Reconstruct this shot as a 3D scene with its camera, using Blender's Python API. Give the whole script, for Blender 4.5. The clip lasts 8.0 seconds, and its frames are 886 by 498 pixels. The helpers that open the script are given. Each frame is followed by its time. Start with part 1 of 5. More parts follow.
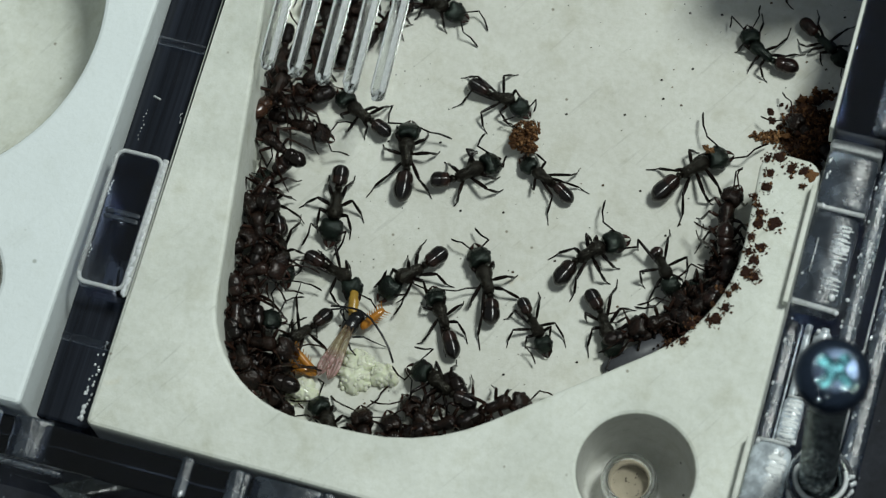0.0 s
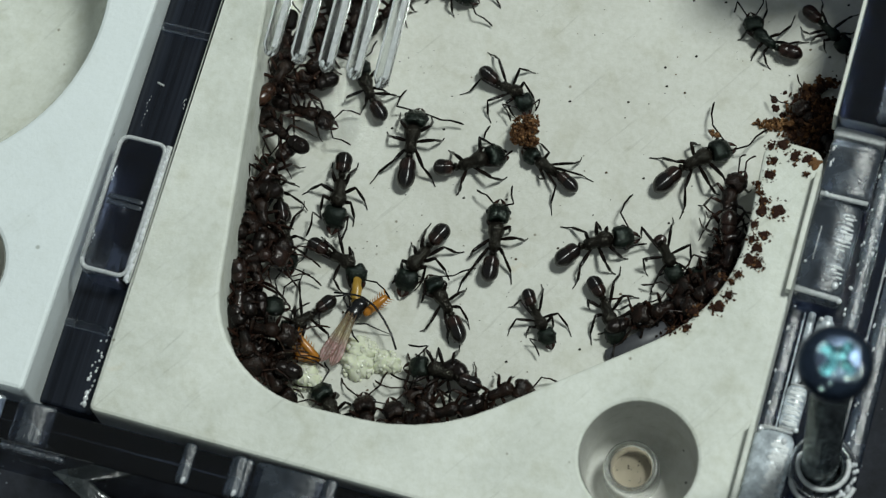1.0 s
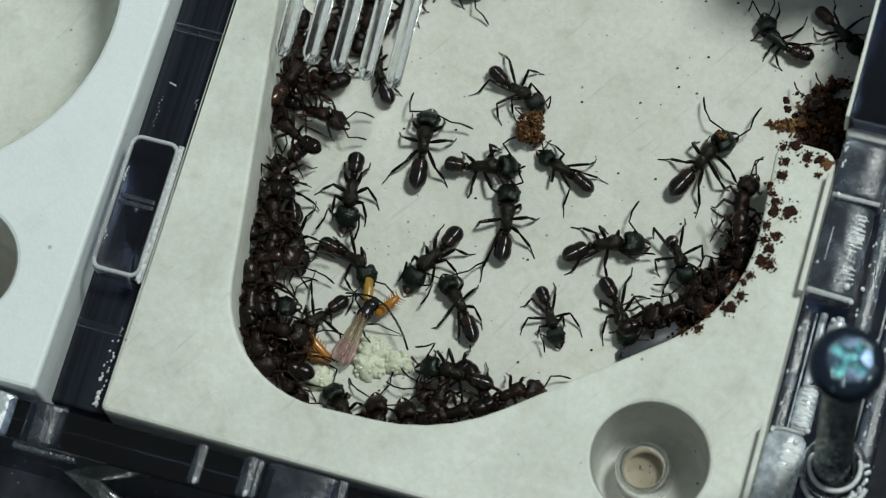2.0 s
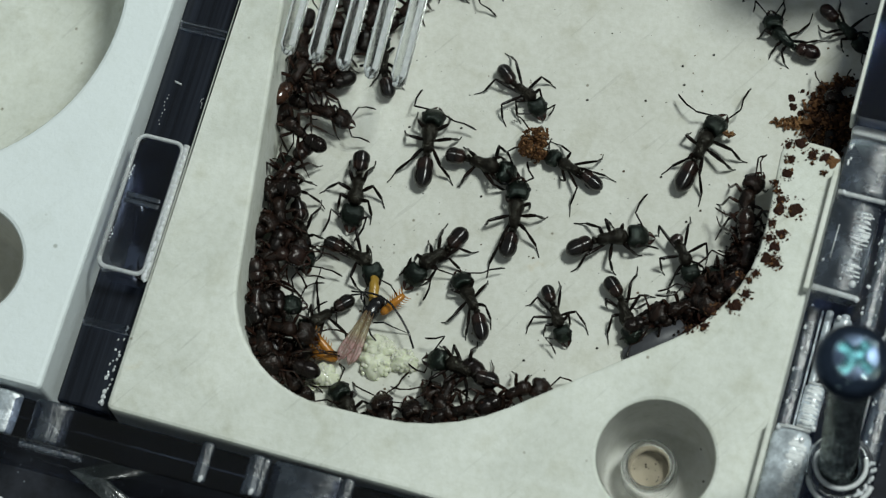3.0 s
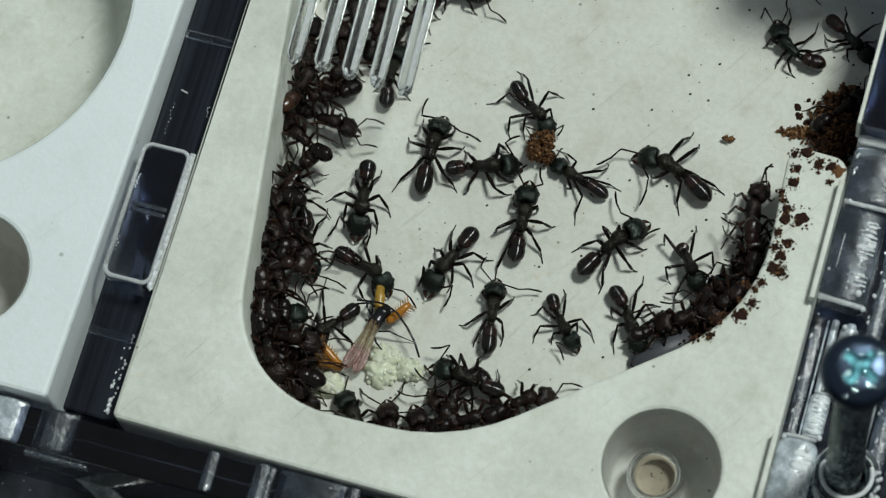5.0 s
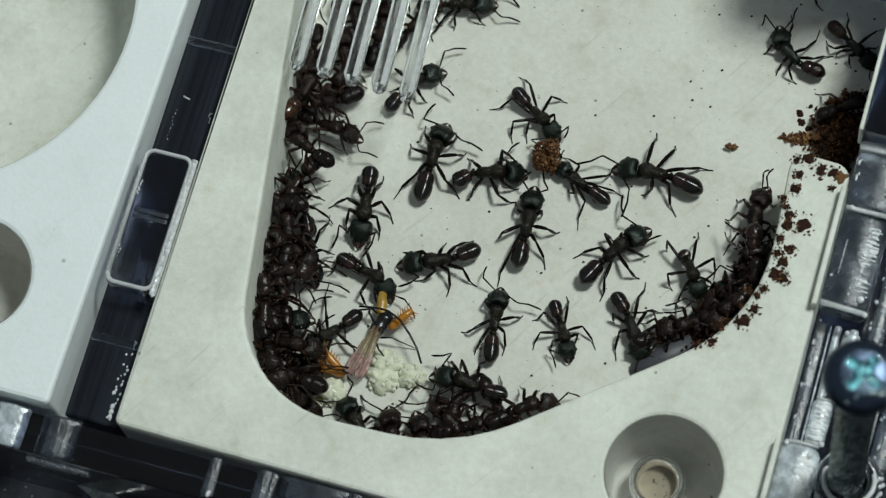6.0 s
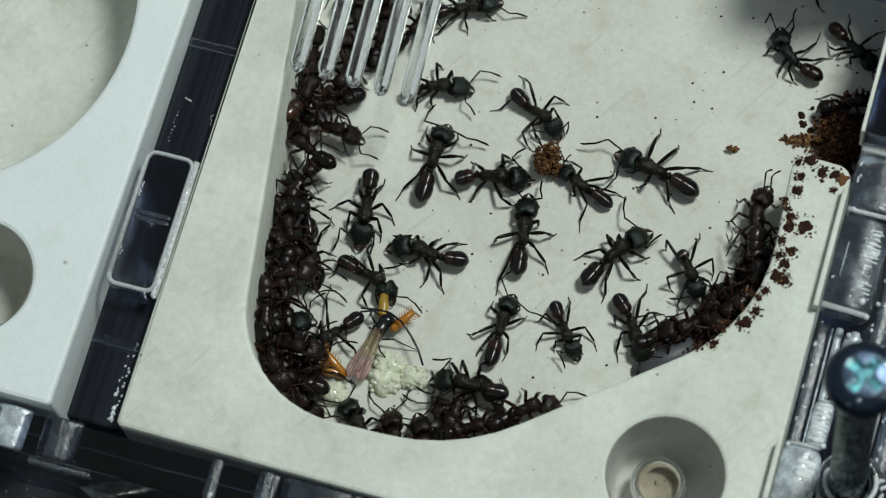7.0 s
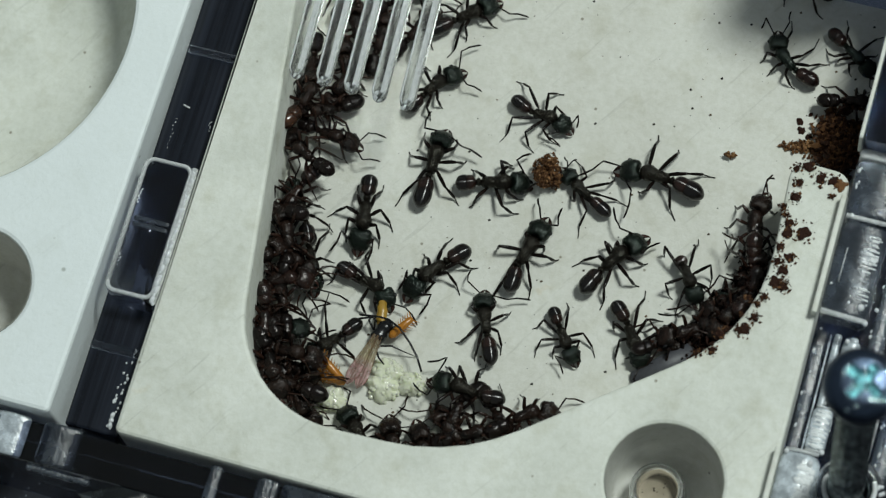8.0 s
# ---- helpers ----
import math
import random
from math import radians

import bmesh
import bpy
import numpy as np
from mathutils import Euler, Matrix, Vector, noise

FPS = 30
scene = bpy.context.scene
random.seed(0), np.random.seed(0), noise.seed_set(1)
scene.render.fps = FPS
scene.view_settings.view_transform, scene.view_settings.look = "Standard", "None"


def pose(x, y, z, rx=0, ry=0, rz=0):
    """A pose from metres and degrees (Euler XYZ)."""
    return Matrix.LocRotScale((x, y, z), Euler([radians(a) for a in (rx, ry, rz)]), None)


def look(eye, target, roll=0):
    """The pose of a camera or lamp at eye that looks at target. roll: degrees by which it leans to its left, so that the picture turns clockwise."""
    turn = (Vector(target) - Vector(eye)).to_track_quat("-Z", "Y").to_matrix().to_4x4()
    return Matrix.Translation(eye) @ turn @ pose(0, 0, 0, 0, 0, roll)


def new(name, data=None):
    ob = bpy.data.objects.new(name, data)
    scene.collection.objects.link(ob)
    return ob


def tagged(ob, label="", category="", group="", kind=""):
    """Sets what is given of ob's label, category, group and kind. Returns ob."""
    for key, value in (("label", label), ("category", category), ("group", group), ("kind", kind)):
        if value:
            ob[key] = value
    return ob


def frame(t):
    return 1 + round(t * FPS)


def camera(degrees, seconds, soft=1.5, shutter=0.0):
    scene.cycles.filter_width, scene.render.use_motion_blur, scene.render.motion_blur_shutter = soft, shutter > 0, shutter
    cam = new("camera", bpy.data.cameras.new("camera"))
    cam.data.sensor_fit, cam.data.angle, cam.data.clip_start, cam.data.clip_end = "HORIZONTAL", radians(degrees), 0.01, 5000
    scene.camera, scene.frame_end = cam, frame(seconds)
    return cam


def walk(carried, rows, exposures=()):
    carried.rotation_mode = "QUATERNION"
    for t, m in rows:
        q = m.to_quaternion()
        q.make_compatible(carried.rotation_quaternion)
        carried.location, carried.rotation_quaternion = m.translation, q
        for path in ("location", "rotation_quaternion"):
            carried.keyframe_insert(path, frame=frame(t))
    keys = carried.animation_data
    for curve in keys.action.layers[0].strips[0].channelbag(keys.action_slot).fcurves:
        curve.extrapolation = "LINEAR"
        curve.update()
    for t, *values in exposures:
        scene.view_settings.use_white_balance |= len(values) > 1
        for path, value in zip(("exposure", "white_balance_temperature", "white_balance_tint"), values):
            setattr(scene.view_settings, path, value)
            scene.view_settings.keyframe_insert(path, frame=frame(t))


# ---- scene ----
MM = 0.001

# ---------------------------------------------------------------- camera
EYE = (0.03791, -0.06942, 0.24190)
cam = camera(15.94, 8.0, soft=1.25)
cam.data.dof.use_dof, cam.data.dof.focus_distance, cam.data.dof.aperture_fstop = True, 0.2535, 50.0
walk(cam, [
    (0, pose(EYE[0], EYE[1], EYE[2], 17.633, 4.185, 15.709)),
    (0.5, pose(EYE[0], EYE[1], EYE[2], 17.495, 4.210, 15.796)),
    (1, pose(EYE[0], EYE[1], EYE[2], 17.408, 4.198, 15.858)),
    (1.5, pose(EYE[0], EYE[1], EYE[2], 17.427, 4.269, 15.990)),
    (3, pose(EYE[0], EYE[1], EYE[2], 17.391, 4.501, 15.942)),
    (3.5, pose(EYE[0], EYE[1], EYE[2], 17.420, 4.515, 16.008)),
    (4, pose(EYE[0], EYE[1], EYE[2], 17.455, 4.601, 16.028)),
    (4.5, pose(EYE[0], EYE[1], EYE[2], 17.499, 4.587, 16.026)),
    (6, pose(EYE[0], EYE[1], EYE[2], 17.671, 4.628, 16.023)),
    (6.5, pose(EYE[0], EYE[1], EYE[2], 17.701, 4.652, 16.031)),
    (7, pose(EYE[0], EYE[1], EYE[2], 17.705, 4.652, 16.043)),
    (7.5, pose(EYE[0], EYE[1], EYE[2], 17.746, 4.676, 16.039)),
    (8, pose(EYE[0], EYE[1], EYE[2], 17.821, 4.639, 15.994)),
])

# ---------------------------------------------------------------- light
world = bpy.data.worlds.new("room")
scene.world = world
world.use_nodes = True
world.node_tree.nodes["Background"].inputs["Color"].default_value = (0.80, 0.92, 0.95, 1)
world.node_tree.nodes["Background"].inputs["Strength"].default_value = 0.19


def area_lamp(name, eye, target, size, watts, color):
    data = bpy.data.lights.new(name, "AREA")
    data.shape, data.size, data.energy, data.color = "DISK", size, watts, color
    ob = new(name, data)
    ob.matrix_world = look(eye, target)
    return ob


area_lamp("desk_lamp_light", (0.172, 0.158, 0.500), (0.004, 0.0, 0.0), 0.110, 2.25, (0.92, 1.0, 0.96))
scene.view_settings.exposure = 0.0


# ---------------------------------------------------------------- materials
def material(name, build):
    m = bpy.data.materials.new(name)
    m.use_nodes = True
    nt = m.node_tree
    bsdf = nt.nodes["Principled BSDF"]
    build(nt, bsdf)
    return m


def coords(nt):
    """Place in millimetres."""
    tc = nt.nodes.new("ShaderNodeTexCoord")
    mp = nt.nodes.new("ShaderNodeMapping")
    mp.inputs["Scale"].default_value = (1000, 1000, 1000)
    nt.links.new(tc.outputs["Object"], mp.inputs["Vector"])
    return mp.outputs["Vector"]


def noise_tex(nt, vec, scale, detail=4, rough=0.6):
    n = nt.nodes.new("ShaderNodeTexNoise")
    n.inputs["Scale"].default_value, n.inputs["Detail"].default_value, n.inputs["Roughness"].default_value = scale, detail, rough
    nt.links.new(vec, n.inputs["Vector"])
    return n.outputs["Fac"]


def noise_col(nt, vec, scale):
    return ramp(nt, noise_tex(nt, vec, scale, 6, 0.65), [(0.0, (0, 0, 0)), (1.0, (1, 1, 1))])


def ramp(nt, fac, stops):
    r = nt.nodes.new("ShaderNodeValToRGB")
    els = r.color_ramp.elements
    while len(els) < len(stops):
        els.new(0.5)
    for el, (p, c) in zip(els, stops):
        el.position, el.color = p, (*c, 1)
    nt.links.new(fac, r.inputs["Fac"])
    return r.outputs["Color"]


def mix(nt, a, b, fac=0.5, mode="MULTIPLY"):
    n = nt.nodes.new("ShaderNodeMix")
    n.data_type, n.blend_type = "RGBA", mode
    n.inputs["Factor"].default_value = fac
    nt.links.new(a, n.inputs["A"])
    nt.links.new(b, n.inputs["B"])
    return n.outputs["Result"]


def bump(nt, bsdf, height, strength, distance):
    b = nt.nodes.new("ShaderNodeBump")
    b.inputs["Strength"].default_value, b.inputs["Distance"].default_value = strength, distance
    nt.links.new(height, b.inputs["Height"])
    nt.links.new(b.outputs["Normal"], bsdf.inputs["Normal"])


def plaster(base, stain, speck, pits=0.42, mottle=1.0):
    def build(nt, bsdf):
        v = coords(nt)
        big = ramp(nt, noise_tex(nt, v, 0.11, 5), [(0.30, stain), (0.62, base)])
        fine = ramp(nt, noise_tex(nt, v, 1.6, 6, 0.7), [(0.32, (0.90, 0.90, 0.87)), (0.60, (1, 1, 1))])
        col = mix(nt, big, fine, mottle)
        blotch = ramp(nt, noise_tex(nt, v, 0.34, 4, 0.55), [(0.30, (0.86, 0.85, 0.80)), (0.47, (1, 1, 1))])
        col = mix(nt, col, blotch, 0.75 * mottle)
        rust = ramp(nt, noise_tex(nt, v, 0.23, 5, 0.5), [(0.69, (1, 1, 1)), (0.76, (0.93, 0.86, 0.76))])
        col = mix(nt, col, rust, 0.9)
        vor = nt.nodes.new("ShaderNodeTexVoronoi")
        vor.inputs["Scale"].default_value = pits
        nt.links.new(v, vor.inputs["Vector"])
        lean = nt.nodes.new("ShaderNodeMapping")
        lean.vector_type = "TEXTURE"
        lean.inputs["Rotation"].default_value = (0, 0, radians(56))
        lean.inputs["Scale"].default_value = (7.0, 0.55, 1)
        nt.links.new(v, lean.inputs["Vector"])
        lines = ramp(nt, noise_tex(nt, lean.outputs["Vector"], 1.0, 4, 0.6), [(0.31, (0.82, 0.82, 0.81)), (0.39, (1, 1, 1))])
        col = mix(nt, col, lines, 0.7 * mottle)
        dots = ramp(nt, vor.outputs["Distance"], [(0.034, speck), (0.07, (1, 1, 1))])
        col = mix(nt, col, dots, 0.8)
        nt.links.new(col, bsdf.inputs["Base Color"])
        bsdf.inputs["Roughness"].default_value = 0.72
        bsdf.inputs["Specular IOR Level"].default_value = 0.25
        mp = nt.nodes.new("ShaderNodeMapping")
        mp.vector_type = "TEXTURE"
        mp.inputs["Rotation"].default_value = (0, 0, radians(50))
        mp.inputs["Scale"].default_value = (8.0, 0.45, 1)
        nt.links.new(v, mp.inputs["Vector"])
        scratch = ramp(nt, noise_tex(nt, mp.outputs["Vector"], 1.0, 3, 0.5), [(0.34, (0.55, 0.55, 0.55)), (0.40, (1, 1, 1))])
        bump(nt, bsdf, mix(nt, noise_col(nt, v, 2.2), scratch, 0.35), 0.38, 0.00014)
    return build


PLASTER = material("plaster", plaster((0.73, 0.75, 0.69), (0.58, 0.60, 0.54), (0.36, 0.32, 0.26)))
PLASTER_FLOOR = material("plaster_floor", plaster((0.676, 0.68, 0.624), (0.597, 0.595, 0.536), (0.30, 0.26, 0.2)))
# Greyer plaster: the shade inside the wells is put into its colour.
SHADED_PLASTER = material("shaded_plaster", plaster((0.60, 0.60, 0.565), (0.50, 0.50, 0.46), (0.10, 0.10, 0.09)))
PLUG = material("porous_plug", plaster((0.30, 0.26, 0.195), (0.19, 0.165, 0.12), (0.015, 0.015, 0.013), 1.1))
PLASTIC_WHITE = material("white_plastic", plaster((0.78, 0.835, 0.835), (0.745, 0.80, 0.80), (0.5, 0.5, 0.46), 0.30, 0.3))


def clear(rough, tint, bumps=0.0):
    def build(nt, bsdf):
        bsdf.inputs["Base Color"].default_value = (*tint, 1)
        bsdf.inputs["Transmission Weight"].default_value = 1.0
        bsdf.inputs["IOR"].default_value = 1.49
        bsdf.inputs["Roughness"].default_value = rough
        if bumps:
            v = coords(nt)
            bump(nt, bsdf, noise_tex(nt, v, 1.3, 4), bumps, 0.0002)
    return build


ACRYLIC = material("smoky_clear_acrylic", clear(0.06, (0.13, 0.16, 0.25), 0.12))
ACRYLIC_FRONT = material("dark_clear_acrylic", clear(0.05, (0.075, 0.09, 0.14), 0.06))
ACRYLIC_CLEAR = material("clear_acrylic", clear(0.16, (0.93, 0.96, 0.96), 0.5))
ACRYLIC_COMB = material("clear_acrylic_comb", clear(0.22, (0.80, 0.83, 0.84), 0.35))
ACRYLIC_RIB = material("clear_acrylic_rib", clear(0.14, (0.36, 0.40, 0.46), 0.4))



def satin(along, across, tint, blotchy, clearness=0.7):
    """Sanded dark acrylic: fine parallel marks, a soft sheen where it leans to the lamp."""
    def build(nt, bsdf):
        tc = nt.nodes.new("ShaderNodeTexCoord")
        mp = nt.nodes.new("ShaderNodeMapping")
        mp.inputs["Scale"].default_value = (along, across, 600)
        nt.links.new(tc.outputs["Object"], mp.inputs["Vector"])
        fine = noise_tex(nt, mp.outputs["Vector"], 1.0, 4, 0.65)
        v = coords(nt)
        cloud = noise_tex(nt, v, blotchy, 4, 0.6)
        lo = tuple(c * 0.45 for c in tint)
        nt.links.new(ramp(nt, cloud, [(0.36, lo), (0.66, tint)]), bsdf.inputs["Base Color"])
        bsdf.inputs["Transmission Weight"].default_value, bsdf.inputs["IOR"].default_value = clearness, 1.49
        nt.links.new(ramp(nt, cloud, [(0.34, (0.17, 0.17, 0.17)), (0.68, (0.34, 0.34, 0.34))]), bsdf.inputs["Roughness"])
        bsdf.inputs["Specular IOR Level"].default_value = 0.85
        bump(nt, bsdf, fine, 1.0, 0.00012)
    return build


SATIN = material("sanded_acrylic", satin(260, 2600, (0.10, 0.125, 0.16), 0.5))
SATIN_LONG = material("lengthwise_sanded_acrylic", satin(2900, 260, (0.10, 0.125, 0.16), 0.5))
SATIN_DARK = material("dark_sanded_acrylic", satin(500, 900, (0.045, 0.055, 0.056), 0.9, 0.3))
# Pale copy of the sanded acrylic, with bright highlights put into its tint.
SATIN_LIT = material("lit_mottled_acrylic", satin(500, 900, (0.68, 0.75, 0.80), 0.9, 0.18))


def dark_bar(nt, bsdf):
    """Smoky black bar with faint lengthwise drawing lines."""
    tc = nt.nodes.new("ShaderNodeTexCoord")
    mp = nt.nodes.new("ShaderNodeMapping")
    mp.inputs["Scale"].default_value = (1800, 30, 600)
    nt.links.new(tc.outputs["Object"], mp.inputs["Vector"])
    fine = noise_tex(nt, mp.outputs["Vector"], 1.0, 3, 0.6)
    nt.links.new(ramp(nt, fine, [(0.40, (0.0065, 0.008, 0.012)), (0.72, (0.019, 0.023, 0.033))]), bsdf.inputs["Base Color"])
    bsdf.inputs["Specular IOR Level"].default_value = 0.32
    nt.links.new(ramp(nt, noise_tex(nt, coords(nt), 0.7, 4), [(0.35, (0.10, 0.10, 0.10)), (0.7, (0.26, 0.26, 0.26))]), bsdf.inputs["Roughness"])


BAR = material("dark_streaked_bar", dark_bar)


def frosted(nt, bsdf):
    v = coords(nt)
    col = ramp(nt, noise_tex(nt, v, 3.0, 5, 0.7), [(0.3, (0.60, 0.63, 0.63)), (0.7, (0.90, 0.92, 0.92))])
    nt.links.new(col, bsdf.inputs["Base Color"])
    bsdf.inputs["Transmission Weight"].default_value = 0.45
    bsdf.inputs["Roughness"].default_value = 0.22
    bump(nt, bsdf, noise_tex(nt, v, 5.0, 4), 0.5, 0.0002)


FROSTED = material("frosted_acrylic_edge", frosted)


# Less clear and whiter: bright glints and refraction put into the colour.
def frosted_glint(nt, bsdf):
    frosted(nt, bsdf)
    bsdf.inputs["Transmission Weight"].default_value = 0.2
    bsdf.inputs["Roughness"].default_value = 0.30


FROSTED_GLINT = material("glint_frosted_acrylic", frosted_glint)


def cloth(nt, bsdf):
    v = coords(nt)
    base = ramp(nt, noise_tex(nt, v, 0.6, 6, 0.7), [(0.35, (0.005, 0.006, 0.009)), (0.7, (0.018, 0.021, 0.029))])
    vor = nt.nodes.new("ShaderNodeTexVoronoi")
    vor.inputs["Scale"].default_value = 0.9
    nt.links.new(v, vor.inputs["Vector"])
    dots = ramp(nt, vor.outputs["Distance"], [(0.05, (0.16, 0.18, 0.2)), (0.11, (0, 0, 0))])
    nt.links.new(mix(nt, base, dots, 0.6, "ADD"), bsdf.inputs["Base Color"])
    bsdf.inputs["Roughness"].default_value = 0.9


CLOTH = material("dark_cloth", cloth)


def shell(dark, sheen, rough, gloss, scale, tint=(1, 1, 1), relief=0.000016, metal=0.0, streak=0.0, grain=6.5):
    """Chitin: two tones in soft patches, a fine sculptured relief; streak draws the gloss out along the body, as fine cross ribs do."""
    def build(nt, bsdf):
        v = coords(nt)
        info = nt.nodes.new("ShaderNodeObjectInfo")
        add = nt.nodes.new("ShaderNodeVectorMath")
        add.operation = "ADD"
        nt.links.new(v, add.inputs[0])
        mul = nt.nodes.new("ShaderNodeVectorMath")
        mul.operation = "SCALE"
        mul.inputs[0].default_value = (37, 19, 53)
        nt.links.new(info.outputs["Random"], mul.inputs["Scale"])
        nt.links.new(mul.outputs["Vector"], add.inputs[1])
        p = add.outputs["Vector"]
        col = ramp(nt, noise_tex(nt, p, scale, 4), [(0.36, dark), (0.64, sheen)])
        nt.links.new(col, bsdf.inputs["Base Color"])
        bsdf.inputs["Metallic"].default_value = metal
        bsdf.inputs["Specular IOR Level"].default_value = gloss
        bsdf.inputs["Specular Tint"].default_value = (*tint, 1)
        bsdf.inputs["Roughness"].default_value = rough
        if streak:
            bsdf.inputs["Sheen Weight"].default_value, bsdf.inputs["Sheen Roughness"].default_value = 0.10, 0.22
            bsdf.inputs["Sheen Tint"].default_value = (1.0, 0.80, 0.68, 1)
            tan = nt.nodes.new("ShaderNodeTangent")
            tan.direction_type, tan.axis = "RADIAL", "X"
            bsdf.inputs["Anisotropic"].default_value, bsdf.inputs["Anisotropic Rotation"].default_value = streak, 0.25
            nt.links.new(tan.outputs["Tangent"], bsdf.inputs["Tangent"])
        bump(nt, bsdf, noise_tex(nt, p, grain, 3, 0.6), 1.0, relief)
    return build


SHELL = material("green_black_shell", shell((0.0026, 0.0024, 0.0022), (0.0056, 0.0098, 0.0068), 0.23, 0.36, 2.0, (0.86, 1.0, 0.90), 0.000085, 0.14, 0.0, 6.0))
THORAX_SHELL = material("brown_green_shell", shell((0.0036, 0.0027, 0.0023), (0.0105, 0.0082, 0.0060), 0.24, 0.26, 1.7, (1.0, 1.0, 0.84), 0.000110, 0.08, 0.0, 6.0))
FRONT_GASTER = material("red_brown_banded_shell", shell((0.0040, 0.0025, 0.0021), (0.0210, 0.0088, 0.0060), 0.27, 0.58, 0.9, (1, 0.97, 0.95), 0.000004, 0.0, 1.0, 3.0))
GASTER = material("black_brown_shell", shell((0.0022, 0.0017, 0.0016), (0.0064, 0.0040, 0.0033), 0.27, 0.58, 0.8, (1, 1, 1), 0.000004, 0.0, 1.0, 3.0))
LEG = material("dark_leg_shell", shell((0.0034, 0.0027, 0.0023), (0.0095, 0.0056, 0.0042), 0.22, 0.15, 1.0))
DARK_SHELL = material("dark_brown_shell", shell((0.0036, 0.0028, 0.0024), (0.0165, 0.0088, 0.0062), 0.22, 0.22, 1.2, (1, 0.95, 0.92), 0.000080, 0.0, 0.0, 5.5))
CROWD_GASTER = material("dull_brown_shell", shell((0.0034, 0.0026, 0.0023), (0.0080, 0.0048, 0.0038), 0.17, 0.28, 0.9, (1, 0.95, 0.93), 0.000030, 0.0, 0.6))
RED_SHELL = material("red_brown_shell", shell((0.0048, 0.0030, 0.0026), (0.0200, 0.0086, 0.0058), 0.20, 0.38, 0.9, (1, 0.97, 0.95), 0.000030, 0.0, 0.6))
AMBER_SHELL = material("amber_brown_shell", shell((0.012, 0.0052, 0.003), (0.056, 0.021, 0.0085), 0.16, 0.5, 0.7, (1, 1, 1), 0.000012, 0.0, 0.3))
RED_LEG = material("brown_leg_shell", shell((0.0060, 0.0040, 0.0034), (0.028, 0.0130, 0.0085), 0.26, 0.24, 1.0))
JAW = material("jaw_shell", shell((0.008, 0.004, 0.003), (0.036, 0.012, 0.007), 0.25, 0.3, 1.0))


def plain(name, color, rough, metal=0.0, sub=0.0):
    def build(nt, bsdf):
        v = coords(nt)
        lo = tuple(c * 0.75 for c in color)
        nt.links.new(ramp(nt, noise_tex(nt, v, 2.0, 5), [(0.3, lo), (0.65, color)]), bsdf.inputs["Base Color"])
        bsdf.inputs["Roughness"].default_value, bsdf.inputs["Metallic"].default_value = rough, metal
        bsdf.inputs["Subsurface Weight"].default_value = sub
        bsdf.inputs["Subsurface Radius"].default_value = (0.0009, 0.0008, 0.0006)
        bump(nt, bsdf, noise_tex(nt, v, 6.0, 4), 0.3, 0.00005)
    return material(name, build)


GLINT_METAL = plain("bright_glint_metal", (0.62, 0.80, 0.84), 0.10, 1.0)
# Near-white, so the frame's glints are partly put into the colour.
GLINT = plain("bright_glint", (0.88, 0.91, 0.93), 0.14, 0.3)


def speckled_steel(nt, bsdf):
    v = coords(nt)
    nt.links.new(ramp(nt, noise_tex(nt, v, 3.2, 4, 0.7), [(0.42, (0.05, 0.06, 0.06)), (0.60, (0.62, 0.70, 0.70))]), bsdf.inputs["Base Color"])
    bsdf.inputs["Metallic"].default_value, bsdf.inputs["Roughness"].default_value = 0.95, 0.20
    bump(nt, bsdf, noise_tex(nt, v, 3.6, 4, 0.7), 0.8, 0.00035)


STEEL = material("speckled_blackened_steel", speckled_steel)


def rough_zinc(nt, bsdf):
    v = coords(nt)
    nt.links.new(ramp(nt, noise_tex(nt, v, 1.6, 3), [(0.40, (0.015, 0.07, 0.10)), (0.60, (0.22, 0.66, 0.74))]), bsdf.inputs["Base Color"])
    bsdf.inputs["Metallic"].default_value, bsdf.inputs["Roughness"].default_value = 0.6, 0.25
    bump(nt, bsdf, noise_tex(nt, v, 2.2, 3), 0.7, 0.0005)


ZINC = material("cyan_zinc", rough_zinc)
DARK_ZINC = plain("dark_blue_zinc", (0.05, 0.072, 0.115), 0.28, 0.85)


def egg_shell(nt, bsdf):
    v = coords(nt)
    nt.links.new(ramp(nt, noise_tex(nt, v, 2.0, 3), [(0.3, (0.61, 0.63, 0.47)), (0.7, (0.70, 0.72, 0.57))]), bsdf.inputs["Base Color"])
    bsdf.inputs["Roughness"].default_value = 0.10
    bsdf.inputs["IOR"].default_value = 1.36
    bsdf.inputs["Subsurface Weight"].default_value = 0.5
    bsdf.inputs["Subsurface Radius"].default_value = (0.0005, 0.00055, 0.0004)
    bsdf.inputs["Subsurface Scale"].default_value = 1.0


EGG = material("egg_white", egg_shell)


def grit(lo, mid, hi):
    def build(nt, bsdf):
        geo = nt.nodes.new("ShaderNodeNewGeometry")
        v = coords(nt)
        tone = ramp(nt, geo.outputs["Random Per Island"], [(0.0, lo), (0.55, mid), (1.0, hi)])
        grain = ramp(nt, noise_tex(nt, v, 4.0, 4), [(0.3, (0.6, 0.6, 0.6)), (0.7, (1, 1, 1))])
        nt.links.new(mix(nt, tone, grain, 1.0), bsdf.inputs["Base Color"])
        bsdf.inputs["Roughness"].default_value = 0.7
        bsdf.inputs["Specular IOR Level"].default_value = 0.12
        bump(nt, bsdf, noise_tex(nt, v, 7.0, 4), 0.6, 0.00008)
    return build


